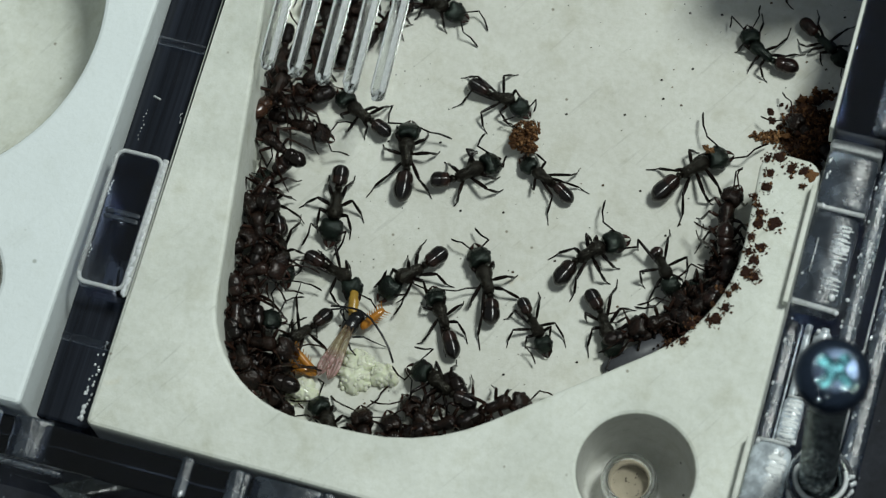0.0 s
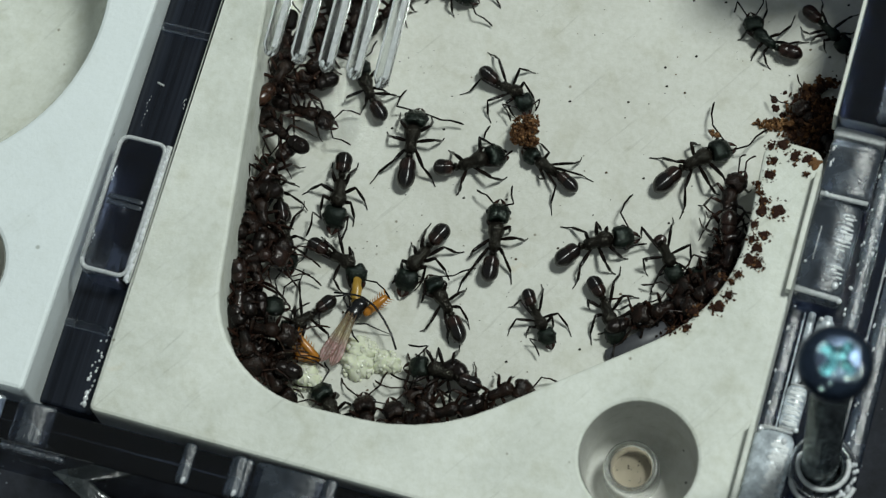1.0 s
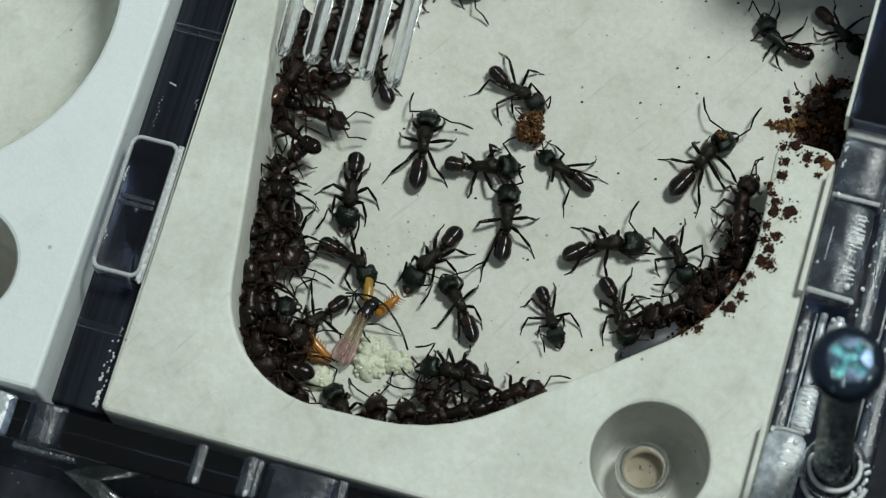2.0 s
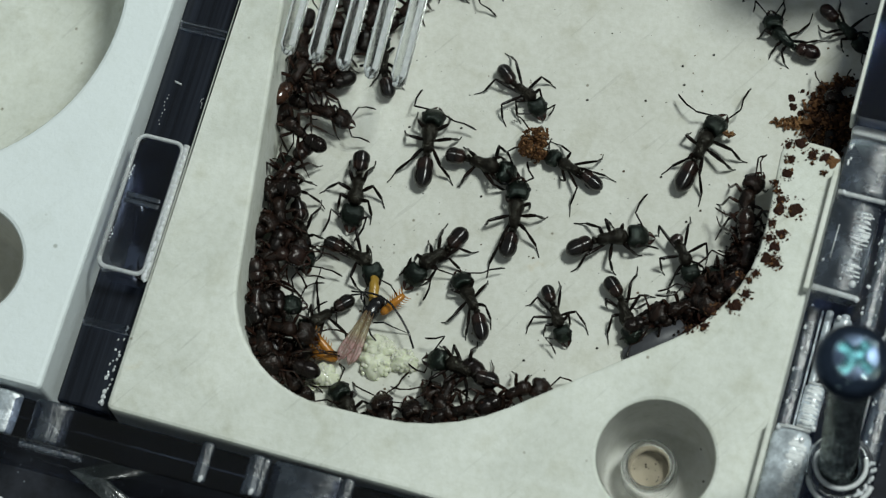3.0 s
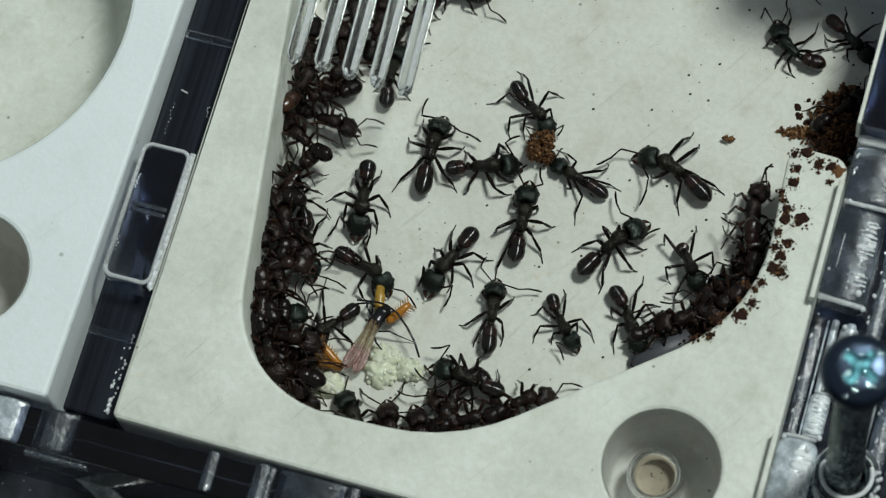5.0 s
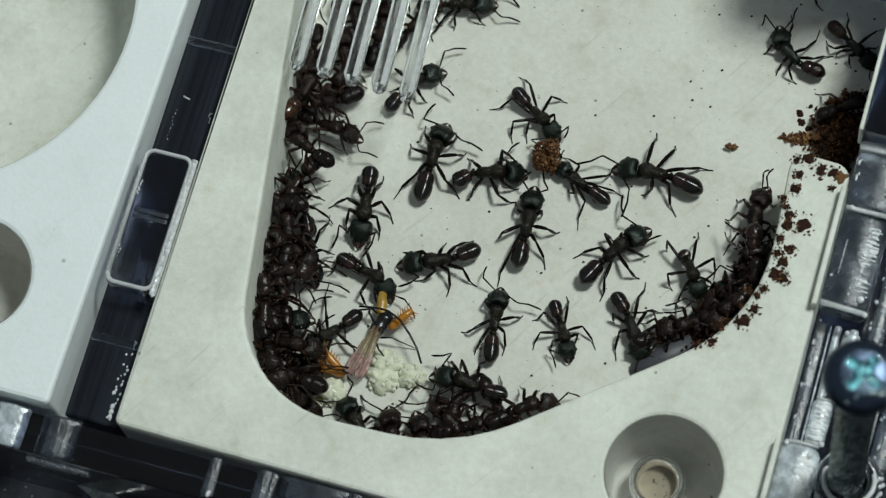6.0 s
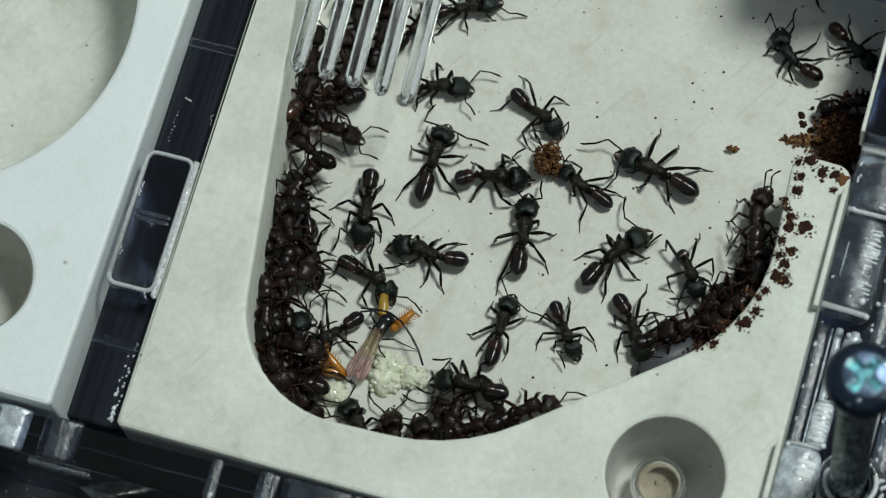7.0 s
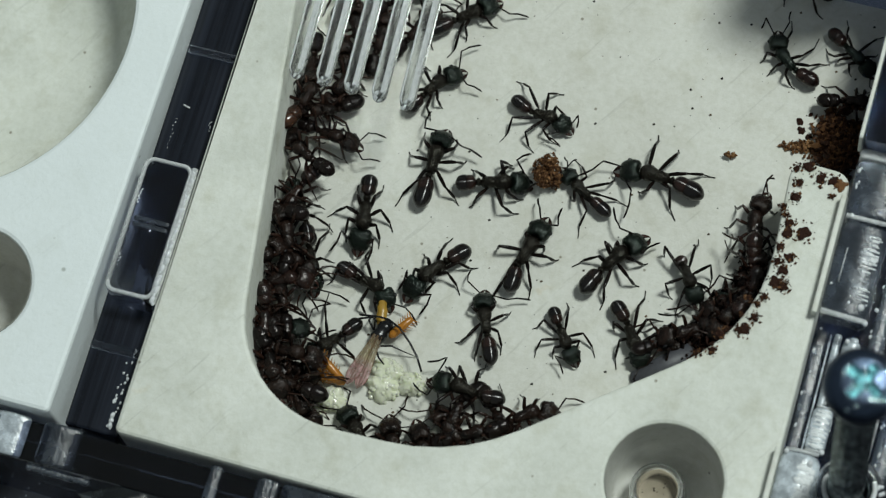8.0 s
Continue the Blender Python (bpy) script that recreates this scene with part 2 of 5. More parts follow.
CRUMB = material("brown_crumb", grit((0.055, 0.026, 0.013), (0.165, 0.080, 0.034), (0.34, 0.19, 0.085)))
FOOD = material("red_brown_food", grit((0.050, 0.022, 0.011), (0.145, 0.068, 0.029), (0.30, 0.16, 0.072)))
CRUMB_DARK = material("dark_crumb", grit((0.022, 0.0095, 0.006), (0.075, 0.034, 0.017), (0.20, 0.098, 0.042)))
SPECK = material("grey_black_speck", grit((0.02, 0.02, 0.018), (0.06, 0.055, 0.045), (0.20, 0.13, 0.07)))
DIRT = material("black_brown_dirt", grit((0.012, 0.006, 0.0045), (0.030, 0.0125, 0.0080), (0.070, 0.028, 0.015)))
AMBER = plain("amber_shell", (0.42, 0.165, 0.018), 0.16, 0.0, 0.1)
YELLOW = plain("yellow_flesh", (0.38, 0.225, 0.032), 0.3, 0.0, 0.2)
BLACK = plain("black_shell", (0.0065, 0.0065, 0.0075), 0.26)
# Dark grey that paints the dim reflection at the wall foot.
DIM_GREY = plain("dim_grey", (0.058, 0.060, 0.068), 0.5)


# ---------------------------------------------------------------- mesh helpers, all in millimetres
def mesh_of(name, verts, faces, smooth=True):
    me = bpy.data.meshes.new(name)
    me.from_pydata([(x * MM, y * MM, z * MM) for x, y, z in verts], [], faces)
    me.update()
    if smooth:
        me.polygons.foreach_set("use_smooth", [True] * len(me.polygons))
    return me


def part(name, me, mat, parent=None, label="", place=None):
    ob = new(name, me)
    if mat is not None and not me.materials:
        me.materials.append(mat)
    if parent is not None:
        ob.parent = parent
    if place is not None:
        ob.matrix_basis = place
    if label:
        ob["label"] = label
    return ob


def at(x, y, z, rx=0, ry=0, rz=0):
    return pose(x * MM, y * MM, z * MM, rx, ry, rz)


def bm_mesh(name, bm, smooth=False):
    me = bpy.data.meshes.new(name)
    for v in bm.verts:
        v.co *= MM
    bmesh.ops.recalc_face_normals(bm, faces=bm.faces[:])
    bm.to_mesh(me)
    bm.free()
    if smooth:
        me.polygons.foreach_set("use_smooth", [True] * len(me.polygons))
    return me


def box(name, x0, x1, y0, y1, z0, z1, bevel=0.15, segs=2):
    bm = bmesh.new()
    bmesh.ops.create_cube(bm, size=1, matrix=Matrix.Translation(((x0 + x1) / 2, (y0 + y1) / 2, (z0 + z1) / 2)) @ Matrix.Diagonal((x1 - x0, y1 - y0, z1 - z0, 1)))
    if bevel:
        bmesh.ops.bevel(bm, geom=bm.edges[:], offset=bevel, segments=segs, affect="EDGES", profile=0.5)
    return bm_mesh(name, bm)


def loft(rings, seg=14, power=2.0):
    """Closed skin through rings (x, half width, half height, z of the centre, sideways shift)."""
    verts, faces = [], []
    for x, ry, rz, zc, yc in rings:
        for i in range(seg):
            a = 2 * math.pi * i / seg
            c, s = math.cos(a), math.sin(a)
            verts.append((x, yc + ry * math.copysign(abs(c) ** (2 / power), c), zc + rz * math.copysign(abs(s) ** (2 / power), s)))
    for r in range(len(rings) - 1):
        for i in range(seg):
            j = (i + 1) % seg
            faces.append((r * seg + i, r * seg + j, (r + 1) * seg + j, (r + 1) * seg + i))
    faces.append(tuple(range(seg))[::-1])
    faces.append(tuple((len(rings) - 1) * seg + i for i in range(seg)))
    return verts, faces


def tube(points, radii, seg=6):
    """Skin along points with a radius at each."""
    verts, faces = [], []
    pts = [Vector(p) for p in points]
    for k, p in enumerate(pts):
        d = (pts[min(k + 1, len(pts) - 1)] - pts[max(k - 1, 0)]).normalized()
        side = d.cross(Vector((0.13, 0.21, 1))).normalized()
        up = side.cross(d)
        for i in range(seg):
            a = 2 * math.pi * i / seg
            verts.append(tuple(p + (side * math.cos(a) + up * math.sin(a)) * radii[k]))
    for r in range(len(pts) - 1):
        for i in range(seg):
            j = (i + 1) % seg
            faces.append((r * seg + i, r * seg + j, (r + 1) * seg + j, (r + 1) * seg + i))
    faces.append(tuple(range(seg))[::-1])
    faces.append(tuple((len(pts) - 1) * seg + i for i in range(seg)))
    return verts, faces


def join(*pieces):
    verts, faces = [], []
    for v, f in pieces:
        n = len(verts)
        verts += v
        faces += [tuple(i + n for i in face) for face in f]
    return verts, faces


def rounded(corners, step=8):
    """Outline through (x, y, radius) corners, each one rounded."""
    out = []
    n = len(corners)
    for i, (x, y, r) in enumerate(corners):
        p, a, b = Vector((x, y)), Vector(corners[i - 1][:2]), Vector(corners[(i + 1) % n][:2])
        if r <= 0:
            out.append((x, y))
            continue
        u, w = (a - p).normalized(), (b - p).normalized()
        half = math.acos(max(-1, min(1, u.dot(w)))) / 2
        d = r / math.tan(half)
        c = p + (u + w).normalized() * (r / math.sin(half))
        s, e = p + u * d - c, p + w * d - c
        a0 = math.atan2(s.y, s.x)
        turn = (math.atan2(e.y, e.x) - a0 + math.pi) % (2 * math.pi) - math.pi
        m = max(3, int(step * abs(turn)))
        out += [(c.x + r * math.cos(a0 + turn * k / m), c.y + r * math.sin(a0 + turn * k / m)) for k in range(m + 1)]
    return out


def circle(x, y, r, n=48):
    return [(x + r * math.cos(2 * math.pi * i / n), y + r * math.sin(2 * math.pi * i / n)) for i in range(n)]


def slab(name, outline, holes, z0, z1, lip=0.25):
    """A plate with the outline and holes, its upper rim softened by lip."""
    bm = bmesh.new()
    edges = []

    def area(loop):
        return sum(loop[i - 1][0] * loop[i][1] - loop[i][0] * loop[i - 1][1] for i in range(len(loop)))

    def inset(loop, d):
        n, out = len(loop), []
        for i in range(n):
            a, p, b = Vector(loop[i - 1]), Vector(loop[i]), Vector(loop[(i + 1) % n])
            t = (b - a).normalized()
            out.append((p.x - t.y * d, p.y + t.x * d))
        return out

    for k, loop in enumerate([outline] + holes):
        if (area(loop) > 0) != (k == 0):
            loop = loop[::-1]
        prof = [(0, z0), (0, z1 - lip), (lip * 0.3, z1 - lip * 0.3), (lip, z1)]
        rings = [[bm.verts.new((x, y, z)) for x, y in inset(loop, d)] for d, z in prof]
        n = len(loop)
        for lo, hi in zip(rings, rings[1:]):
            for i in range(n):
                bm.faces.new((lo[i], lo[(i + 1) % n], hi[(i + 1) % n], hi[i]))
        edges += [bm.edges.get((rings[-1][i], rings[-1][(i + 1) % n])) for i in range(n)]
    bmesh.ops.triangle_fill(bm, use_beauty=True, use_dissolve=False, edges=edges)
    return bm_mesh(name, bm)


def disc(name, x, y, r, z, n=40):
    return mesh_of(name, [(px, py, z) for px, py in circle(x, y, r, n)], [tuple(range(n))], False)


def cup(name, x, y, rings, n=56):
    """A turned surface through (radius, z) pairs."""
    verts, faces = [], []
    for r, z in rings:
        verts += [(px, py, z) for px, py in circle(x, y, r, n)]
    for k in range(len(rings) - 1):
        for i in range(n):
            j = (i + 1) % n
            faces.append((k * n + i, k * n + j, (k + 1) * n + j, (k + 1) * n + i))
    return mesh_of(name, verts, faces)


# ---------------------------------------------------------------- table and room
table = tagged(part("table_top", box("table_top", -900, 900, -900, 900, -32, -6, 2), CLOTH), "dark blue-black speckled cloth covered table top", "table", kind="structure")

# ---------------------------------------------------------------- the plaster nest
outline = rounded([(-21.65, 36, 0), (-21.75, -22.72, 0.5), (28.1, -23.35, 0.5), (28.1, 11.7, 1.3), (23.3, 11.9, 1.5), (24.1, -2.3, 12.5), (4.3, -17.9, 16), (-13.7, -18.3, 9.3), (-21.3, 36, 0)])
nest = tagged(part("plaster_nest", slab("plaster_nest", outline, [circle(20.2, -15.65, 4.5)], -3, 8, 0.3), PLASTER), "off-white plaster ant nest block with a hollowed chamber", "ant nest", kind="structure")
floor = tagged(part("floor", box("floor", -21, 28.1, -22.3, 36, -2.9, 0, 0), PLASTER_FLOOR), "off-white stained plaster chamber floor", "floor", kind="structure")
part("well", cup("well", 20.2, -15.65, [(4.5, 7.9), (4.4, 4.2), (4.25, 1.2), (3.8, 0.4), (2.2, 0.2), (0.1, 0.2)]), SHADED_PLASTER, nest, "grey shaded round water well")
part("tube_ring", cup("tube_ring", 19.51, -15.33, [(1.46, 0.3), (1.46, 2.5), (1.58, 3.1), (1.80, 3.5), (2.02, 3.5), (2.18, 3.0), (2.24, 0.3)]), ACRYLIC_CLEAR, nest, "clear plastic tube ring")
part("tube_plug", disc("tube_plug", 19.51, -15.33, 1.48, 1.6), PLUG, nest, "beige porous plug")

# ---------------------------------------------------------------- neighbouring plate
left_outline = rounded([(-60, 36, 0), (-60, -22.8, 0), (-26.95, -22.8, 0.4), (-26.02, 36, 0)])
plate = tagged(part("white_plate", slab("white_plate", left_outline, [circle(-46.45, 7.6, 16.2, 96), circle(-35.99, -14.34, 4.6)], -3, 9, 0.35), PLASTIC_WHITE), "smooth white plaster plate with a round hollow", "nest plate", kind="structure")
part("hollow", cup("hollow", -46.45, 7.6, [(16.2, 8.7), (16.05, 6.5), (15.6, 4.0), (14.7, 1.9), (13.2, 0.5), (11.0, -0.3), (7.0, -0.7), (0.1, -0.8)], 96), PLASTER, plate)
part("well", cup("well", -35.99, -14.34, [(4.6, 8.9), (4.5, 5.4), (4.3, 2.4), (3.9, 1.4), (1.6, 1.2), (0.05, 1.2)]), SHADED_PLASTER, plate)

# ---------------------------------------------------------------- clear acrylic frame
frame_box = tagged(new("acrylic_frame"), "clear acrylic frame with frosted edges around the nest", "frame", kind="structure")


def acrylic(name, x0, x1, y0, y1, z0, z1, mat=ACRYLIC, bevel=0.25):
    ob = part(name, box(name, x0, x1, y0, y1, z0, z1, bevel, 2), mat, frame_box)
    ob.visible_shadow = False
    return ob


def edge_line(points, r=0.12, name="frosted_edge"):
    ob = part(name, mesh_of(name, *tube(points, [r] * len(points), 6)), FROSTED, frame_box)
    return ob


def arched(name, x0, x1, y0, y1, z0, z1, mat, corner=0.8, crown=0.35, label=""):
    """A block with rounded corners and edges and a slightly barrel-shaped upper face."""
    steps = (-1, -0.97, -0.92, -0.85, -0.72, -0.5, -0.25, 0, 0.25, 0.5, 0.72, 0.85, 0.92, 0.97, 1)
    hx, hy, n = (x1 - x0) / 2, (y1 - y0) / 2, len(steps)
    r = min(corner, hx * 0.95, hy * 0.95)
    verts, faces = [], []
    for v in steps:
        for u in steps:
            p = Vector((hx * u, hy * v))
            q = Vector((max(r - hx, min(hx - r, p.x)), max(r - hy, min(hy - r, p.y))))
            d = p - q
            if d.length > 1e-6:
                d *= max(abs(d.x), abs(d.y)) / d.length
            e = min(1.0, (r - d.length) / (0.6 * r))
            z = z1 - 0.45 * r * (1 - math.sqrt(max(0.0, 1 - (1 - e) ** 2))) - crown * (p.x / hx) ** 2
            verts.append((q.x + d.x, q.y + d.y, z - z1))
    for j in range(n - 1):
        for i in range(n - 1):
            a = j * n + i
            faces.append((a, a + 1, a + n + 1, a + n))
    edge = [i for i in range(n)] + [j * n + n - 1 for j in range(1, n)] + [(n - 1) * n + i for i in range(n - 2, -1, -1)] + [j * n for j in range(n - 2, 0, -1)]
    base = len(verts)
    verts += [(verts[k][0], verts[k][1], z0 - z1) for k in edge]
    m = len(edge)
    for k in range(m):
        faces.append((edge[(k + 1) % m], edge[k], base + k, base + (k + 1) % m))
    faces.append(tuple(base + k for k in range(m))[::-1])
    ob = part(name, mesh_of(name, verts, faces), mat, frame_box, label, at((x0 + x1) / 2, (y0 + y1) / 2, z1))
    ob.visible_shadow = False
    return ob


def rim(x0, x1, y0, y1, z, r, corner):
    loop = [(x, y, z) for x, y in rounded([(x0, y0, corner), (x1, y0, corner), (x1, y1, corner), (x0, y1, corner)])]
    edge_line(loop + loop[:1], r, "frosted_rim")


acrylic("divider", -26.3, -21.85, -22.7, 36, -5.9, 5.8, BAR)
arched("tab", -25.8, -21.6, -12.4, -0.8, 5.9, 9.15, ACRYLIC, 0.9, 0.05)
rim(-25.62, -21.9, -12.1, -1.0, 9.1, 0.19, 0.7)
edge_line([(-21.70, -12.4, 9.0), (-21.66, -7.5, 9.1), (-21.70, -1.0, 9.1)], 0.26)
for y in (-6.5, -6.0):
    arched("rib", -25.2, -22.3, y - 0.2, y + 0.2, 9.0, 9.26, SATIN, 0.15, 0.1)


# Tiny white body added to stand for a glint or bright mark.
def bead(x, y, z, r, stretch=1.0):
    part("bead", mesh_of("bead", *loft([(-r * stretch, r * 0.25, r * 0.25, 0, 0), (-r * stretch * 0.7, r * 0.75, r * 0.7, 0, 0), (0, r, r, 0, 0), (r * stretch * 0.7, r * 0.75, r * 0.7, 0, 0), (r * stretch, r * 0.25, r * 0.25, 0, 0)], 8)), GLINT, frame_box, place=at(x, y, z, 0, 0, 80))


bits = random.Random(50)
for k in range(26):
    bead(bits.choice((-22.55, -22.95)) + bits.uniform(-0.08, 0.08), bits.uniform(-22.2, -15.5), 5.9, bits.uniform(0.06, 0.11), bits.uniform(1, 1.8))
for k in range(3):
    bead(-22.75 + 0.02 * k, -21.1 - 0.42 * k, 5.95, 0.19, 1.3)
edge_line([(-25.1, 4.95, 5.85), (-24.5, 4.8, 5.85)], 0.09)
for k in range(9):
    bead(-25.3 + bits.uniform(-0.12, 0.12), 3.7 - 0.32 * k, 5.82, bits.uniform(0.02, 0.05), 1.5)
    bead(-22.5 + bits.uniform(-0.1, 0.1), 4.1 - 0.1 * k, 5.82, bits.uniform(0.02, 0.045), 1.5)
for k in range(64):
    y = bits.uniform(-12.5, -1.2)
    bead(-21.66 + bits.uniform(-0.16, 0.16), y, 9.25, bits.uniform(0.06, 0.13) * (1.5 if y < -8 else 1.0), bits.uniform(1, 2.4))
for k in range(22):
    bead(-25.3 + bits.uniform(-0.1, 0.1), bits.choice((-4.2, -9.5)) + bits.uniform(-0.6, 0.6), 9.2, bits.uniform(0.03, 0.07), bits.uniform(1, 1.8))
for y in (9.6, -16.0):
    acrylic("rib", -26.1, -21.7, y - 0.30, y + 0.30, 5.85, 6.5, ACRYLIC_RIB, 0.12)
acrylic("front_bar", -60, 27.6, -26.6, -23.4, -5.9, 7.4, ACRYLIC_FRONT)
arched("sanded_patch", -31.4, -28.4, -26.5, -23.15, 7.2, 7.55, SATIN_LIT, 0.35, 0.36)
arched("sanded_patch", -27.3, -24.2, -26.5, -23.15, 7.2, 7.55, SATIN_LONG, 0.35, 0.40)
arched("ridge", -28.0, -22.8, -27.0, -26.62, 5.6, 6.4, SATIN_LONG, 0.15, 0.05)
# Crowned strips added so the front bar shows soft vertical highlights.
for x, z in ((-13.2, 7.6), (-9.1, 7.75), (-1.9, 7.7)):
    arched("rounded_streak", x - 0.5, x + 0.5, -26.4, -23.15, 7.2, z, SATIN_LONG, 0.25, 0.14)
    bead(x + 0.15, -26.1, z - 0.05, 0.2, 1.5)
arched("sanded_patch", -9.9, -8.1, -26.4, -23.15, 7.2, 7.55, SATIN_LONG, 0.3, 0.2)
arched("sanded_patch", -7.9, -2.4, -26.4, -23.15, 7.2, 7.55, SATIN, 0.3, 0.25)
arched("sanded_patch", 3.0, 5.0, -26.2, -23.3, 7.3, 7.7, SATIN, 0.5, 0.3)
clip = part("clear_arm", mesh_of("clear_arm", *loft([(-1.5, 0.5, 0.3, 0, 0), (0, 0.6, 0.35, 0, 0), (5.0, 0.72, 0.35, 0, 0), (14.0, 0.9, 0.35, 0, 0)], 14, 4.0)), SATIN_DARK, frame_box, "faint clear acrylic arm", at(-27.4, -24.9, -1.0, 0, 0, -24.6))
clip.visible_shadow = False
corner = tagged(part("white_plate", slab("white_plate", rounded([(-60, -30.0, 0), (-60, -60, 0), (-24.6, -60, 0.4), (-24.6, -32.0, 0.8), (-27.0, -31.5, 1.5), (-31.0, -30.6, 1)]), [], -3, 7.4, 0.35), PLASTIC_WHITE), "smooth white plate below the acrylic bar", "nest plate", kind="structure")
acrylic("side_bar", 28.2, 36.5, -30, 36, -5.9, 5.5)
acrylic("upper_block", 28.35, 33.0, 13.6, 36, 5.6, 11.5).visible_shadow = True
# Unseen block, added only to cast shade on the far right floor.
acrylic("rear_block", 20.5, 28.1, 28.8, 36, 0.1, 21.0).visible_shadow = True
part("cream_lip", box("cream_lip", 28.0, 28.32, 13.6, 36, 8.05, 11.4, 0.1), PLASTER, frame_box, "cream plaster lip along the acrylic")
# Strip added on the block to give its long bright reflection.
arched("rail", 31.2, 32.7, 13.8, 36, 11.3, 11.9, SATIN_LONG, 0.4, 0.4)
arched("frosted_end", 28.3, 32.4, 12.75, 13.55, 5.6, 9.5, FROSTED, 0.38, 0.1, "frosted rounded end of the block")
arched("tab", 28.3, 32.3, 8.2, 12.7, 5.6, 9.3, SATIN, 0.5, 0.40)
edge_line([(28.5, 8.0, 9.15), (29.2, 7.95, 9.2), (32.2, 7.95, 9.2)], 0.22)
arched("tab", 28.3, 32.0, 0.2, 7.7, 5.6, 9.25, SATIN, 0.6, 0.42)
edge_line([(28.4, 0.15, 9.05), (30.0, 0.05, 9.1), (31.9, 0.0, 9.0)], 0.25)
edge_line([(29.15, 2.6, 9.2), (29.2, 5.4, 9.22)], 0.05)
arched("tab", 28.25, 31.3, -25.0, -11.15, 5.6, 9.3, SATIN_LIT, 0.7, 0.36)
edge_line([(28.5, -11.1, 9.0), (29.6, -11.0, 9.1), (31.0, -11.0, 8.9)], 0.16)
for y0, y1 in ((-0.2, 9.6), (-25.0, -11.1)):
    part("cream_lip", box("cream_lip", 27.72, 28.16, y0, y1, 8.05, 9.2, 0.12), PLASTER, frame_box, "cream plaster lip along the acrylic")
for x in (33.0, 34.6, 36.2):
    edge_line([(x, -30, 5.5), (x, 36, 5.5)], 0.10)
arched("raised_strip", 28.4, 29.3, -10.8, -0.4, 5.4, 5.75, SATIN_LONG, 0.2, 0.1)
arched("sanded_strip", 29.8, 30.4, -6.6, -0.4, 5.4, 5.75, SATIN_LIT, 0.2, 0.12)
arched("clear_block", 29.7, 31.25, -10.2, -6.9, 5.5, 7.4, SATIN_LIT, 0.35, 0.25)
edge_line([(29.8, -10.3, 7.2), (31.2, -10.3, 7.2)], 0.14)
edge_line([(29.9, -6.8, 7.2), (31.2, -6.8, 7.2)], 0.12)
arched("clear_block", 30.6, 32.0, -4.6, -1.0, 5.5, 6.8, SATIN_LIT, 0.35, 0.25)
arched("rail", 32.5, 33.7, -30, 13.5, 5.5, 7.4, SATIN_LONG, 0.4, 0.30)
arched("rail", 34.9, 36.4, -30, 36, 5.5, 6.6, SATIN_LONG, 0.4, 0.30)
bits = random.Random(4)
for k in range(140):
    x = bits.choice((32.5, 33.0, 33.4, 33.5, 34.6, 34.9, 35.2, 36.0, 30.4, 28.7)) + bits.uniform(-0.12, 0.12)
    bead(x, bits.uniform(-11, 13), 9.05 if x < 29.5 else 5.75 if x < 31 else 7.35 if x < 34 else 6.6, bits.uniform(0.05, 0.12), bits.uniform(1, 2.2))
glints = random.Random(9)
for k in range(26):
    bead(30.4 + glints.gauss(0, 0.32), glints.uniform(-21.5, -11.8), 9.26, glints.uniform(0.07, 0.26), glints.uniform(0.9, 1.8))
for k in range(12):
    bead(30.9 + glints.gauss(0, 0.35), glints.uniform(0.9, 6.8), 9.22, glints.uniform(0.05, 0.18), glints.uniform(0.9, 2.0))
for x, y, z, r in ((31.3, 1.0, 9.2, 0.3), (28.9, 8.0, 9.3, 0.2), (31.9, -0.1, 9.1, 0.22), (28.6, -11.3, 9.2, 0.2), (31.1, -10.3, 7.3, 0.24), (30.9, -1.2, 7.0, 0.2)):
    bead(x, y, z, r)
# Pale ridges added to stand for streaky glints on tabs and block.
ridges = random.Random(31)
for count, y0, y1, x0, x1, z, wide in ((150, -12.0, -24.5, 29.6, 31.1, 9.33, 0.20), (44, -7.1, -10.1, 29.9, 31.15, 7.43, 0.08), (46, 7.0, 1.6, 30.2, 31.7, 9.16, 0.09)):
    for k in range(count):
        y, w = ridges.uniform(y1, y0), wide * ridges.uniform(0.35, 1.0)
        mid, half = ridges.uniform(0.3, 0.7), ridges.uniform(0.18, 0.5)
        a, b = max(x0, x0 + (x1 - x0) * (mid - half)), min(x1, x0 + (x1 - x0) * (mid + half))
        arched("sanded_ridge", a, b, y - w, y + w, z - 0.3, z + ridges.uniform(-0.05, 0.06), FROSTED_GLINT, w * 0.9, 0.08)
for y0, y1, x0, x1, z in ((-6.6, -0.4, 31.0, 31.7, 5.75), (-10.6, -0.6, 29.45, 29.62, 5.75)):
    arched("sanded_strip", x0, x1, y0, y1, 5.4, z, SATIN_LIT, 0.2, 0.1)
part("screw_boss", cup("screw_boss", 33.75, -12.7, [(1.5, 2.0), (1.5, 8.0), (1.7, 8.2), (2.35, 8.2), (2.55, 7.9), (2.55, 5.5)]), ACRYLIC_RIB, frame_box)
# White arcs added in place of bright refraction at the screw's foot.
ring = circle(33.8, -12.65, 1.92, 40)
part("bright_ring", mesh_of("bright_ring", *tube([(x, y, 8.3) for x, y in ring[18:] + ring[:4]], [0.06] + [0.19] * 25, 8)), FROSTED_GLINT, frame_box, "white ring added for the bright refraction round the screw")
ring = circle(33.95, -13.3, 2.5, 40)
part("bright_ring", mesh_of("bright_ring", *tube([(x, y, 7.9) for x, y in ring[22:]], [0.05] + [0.20] * 17, 8)), FROSTED_GLINT, frame_box)
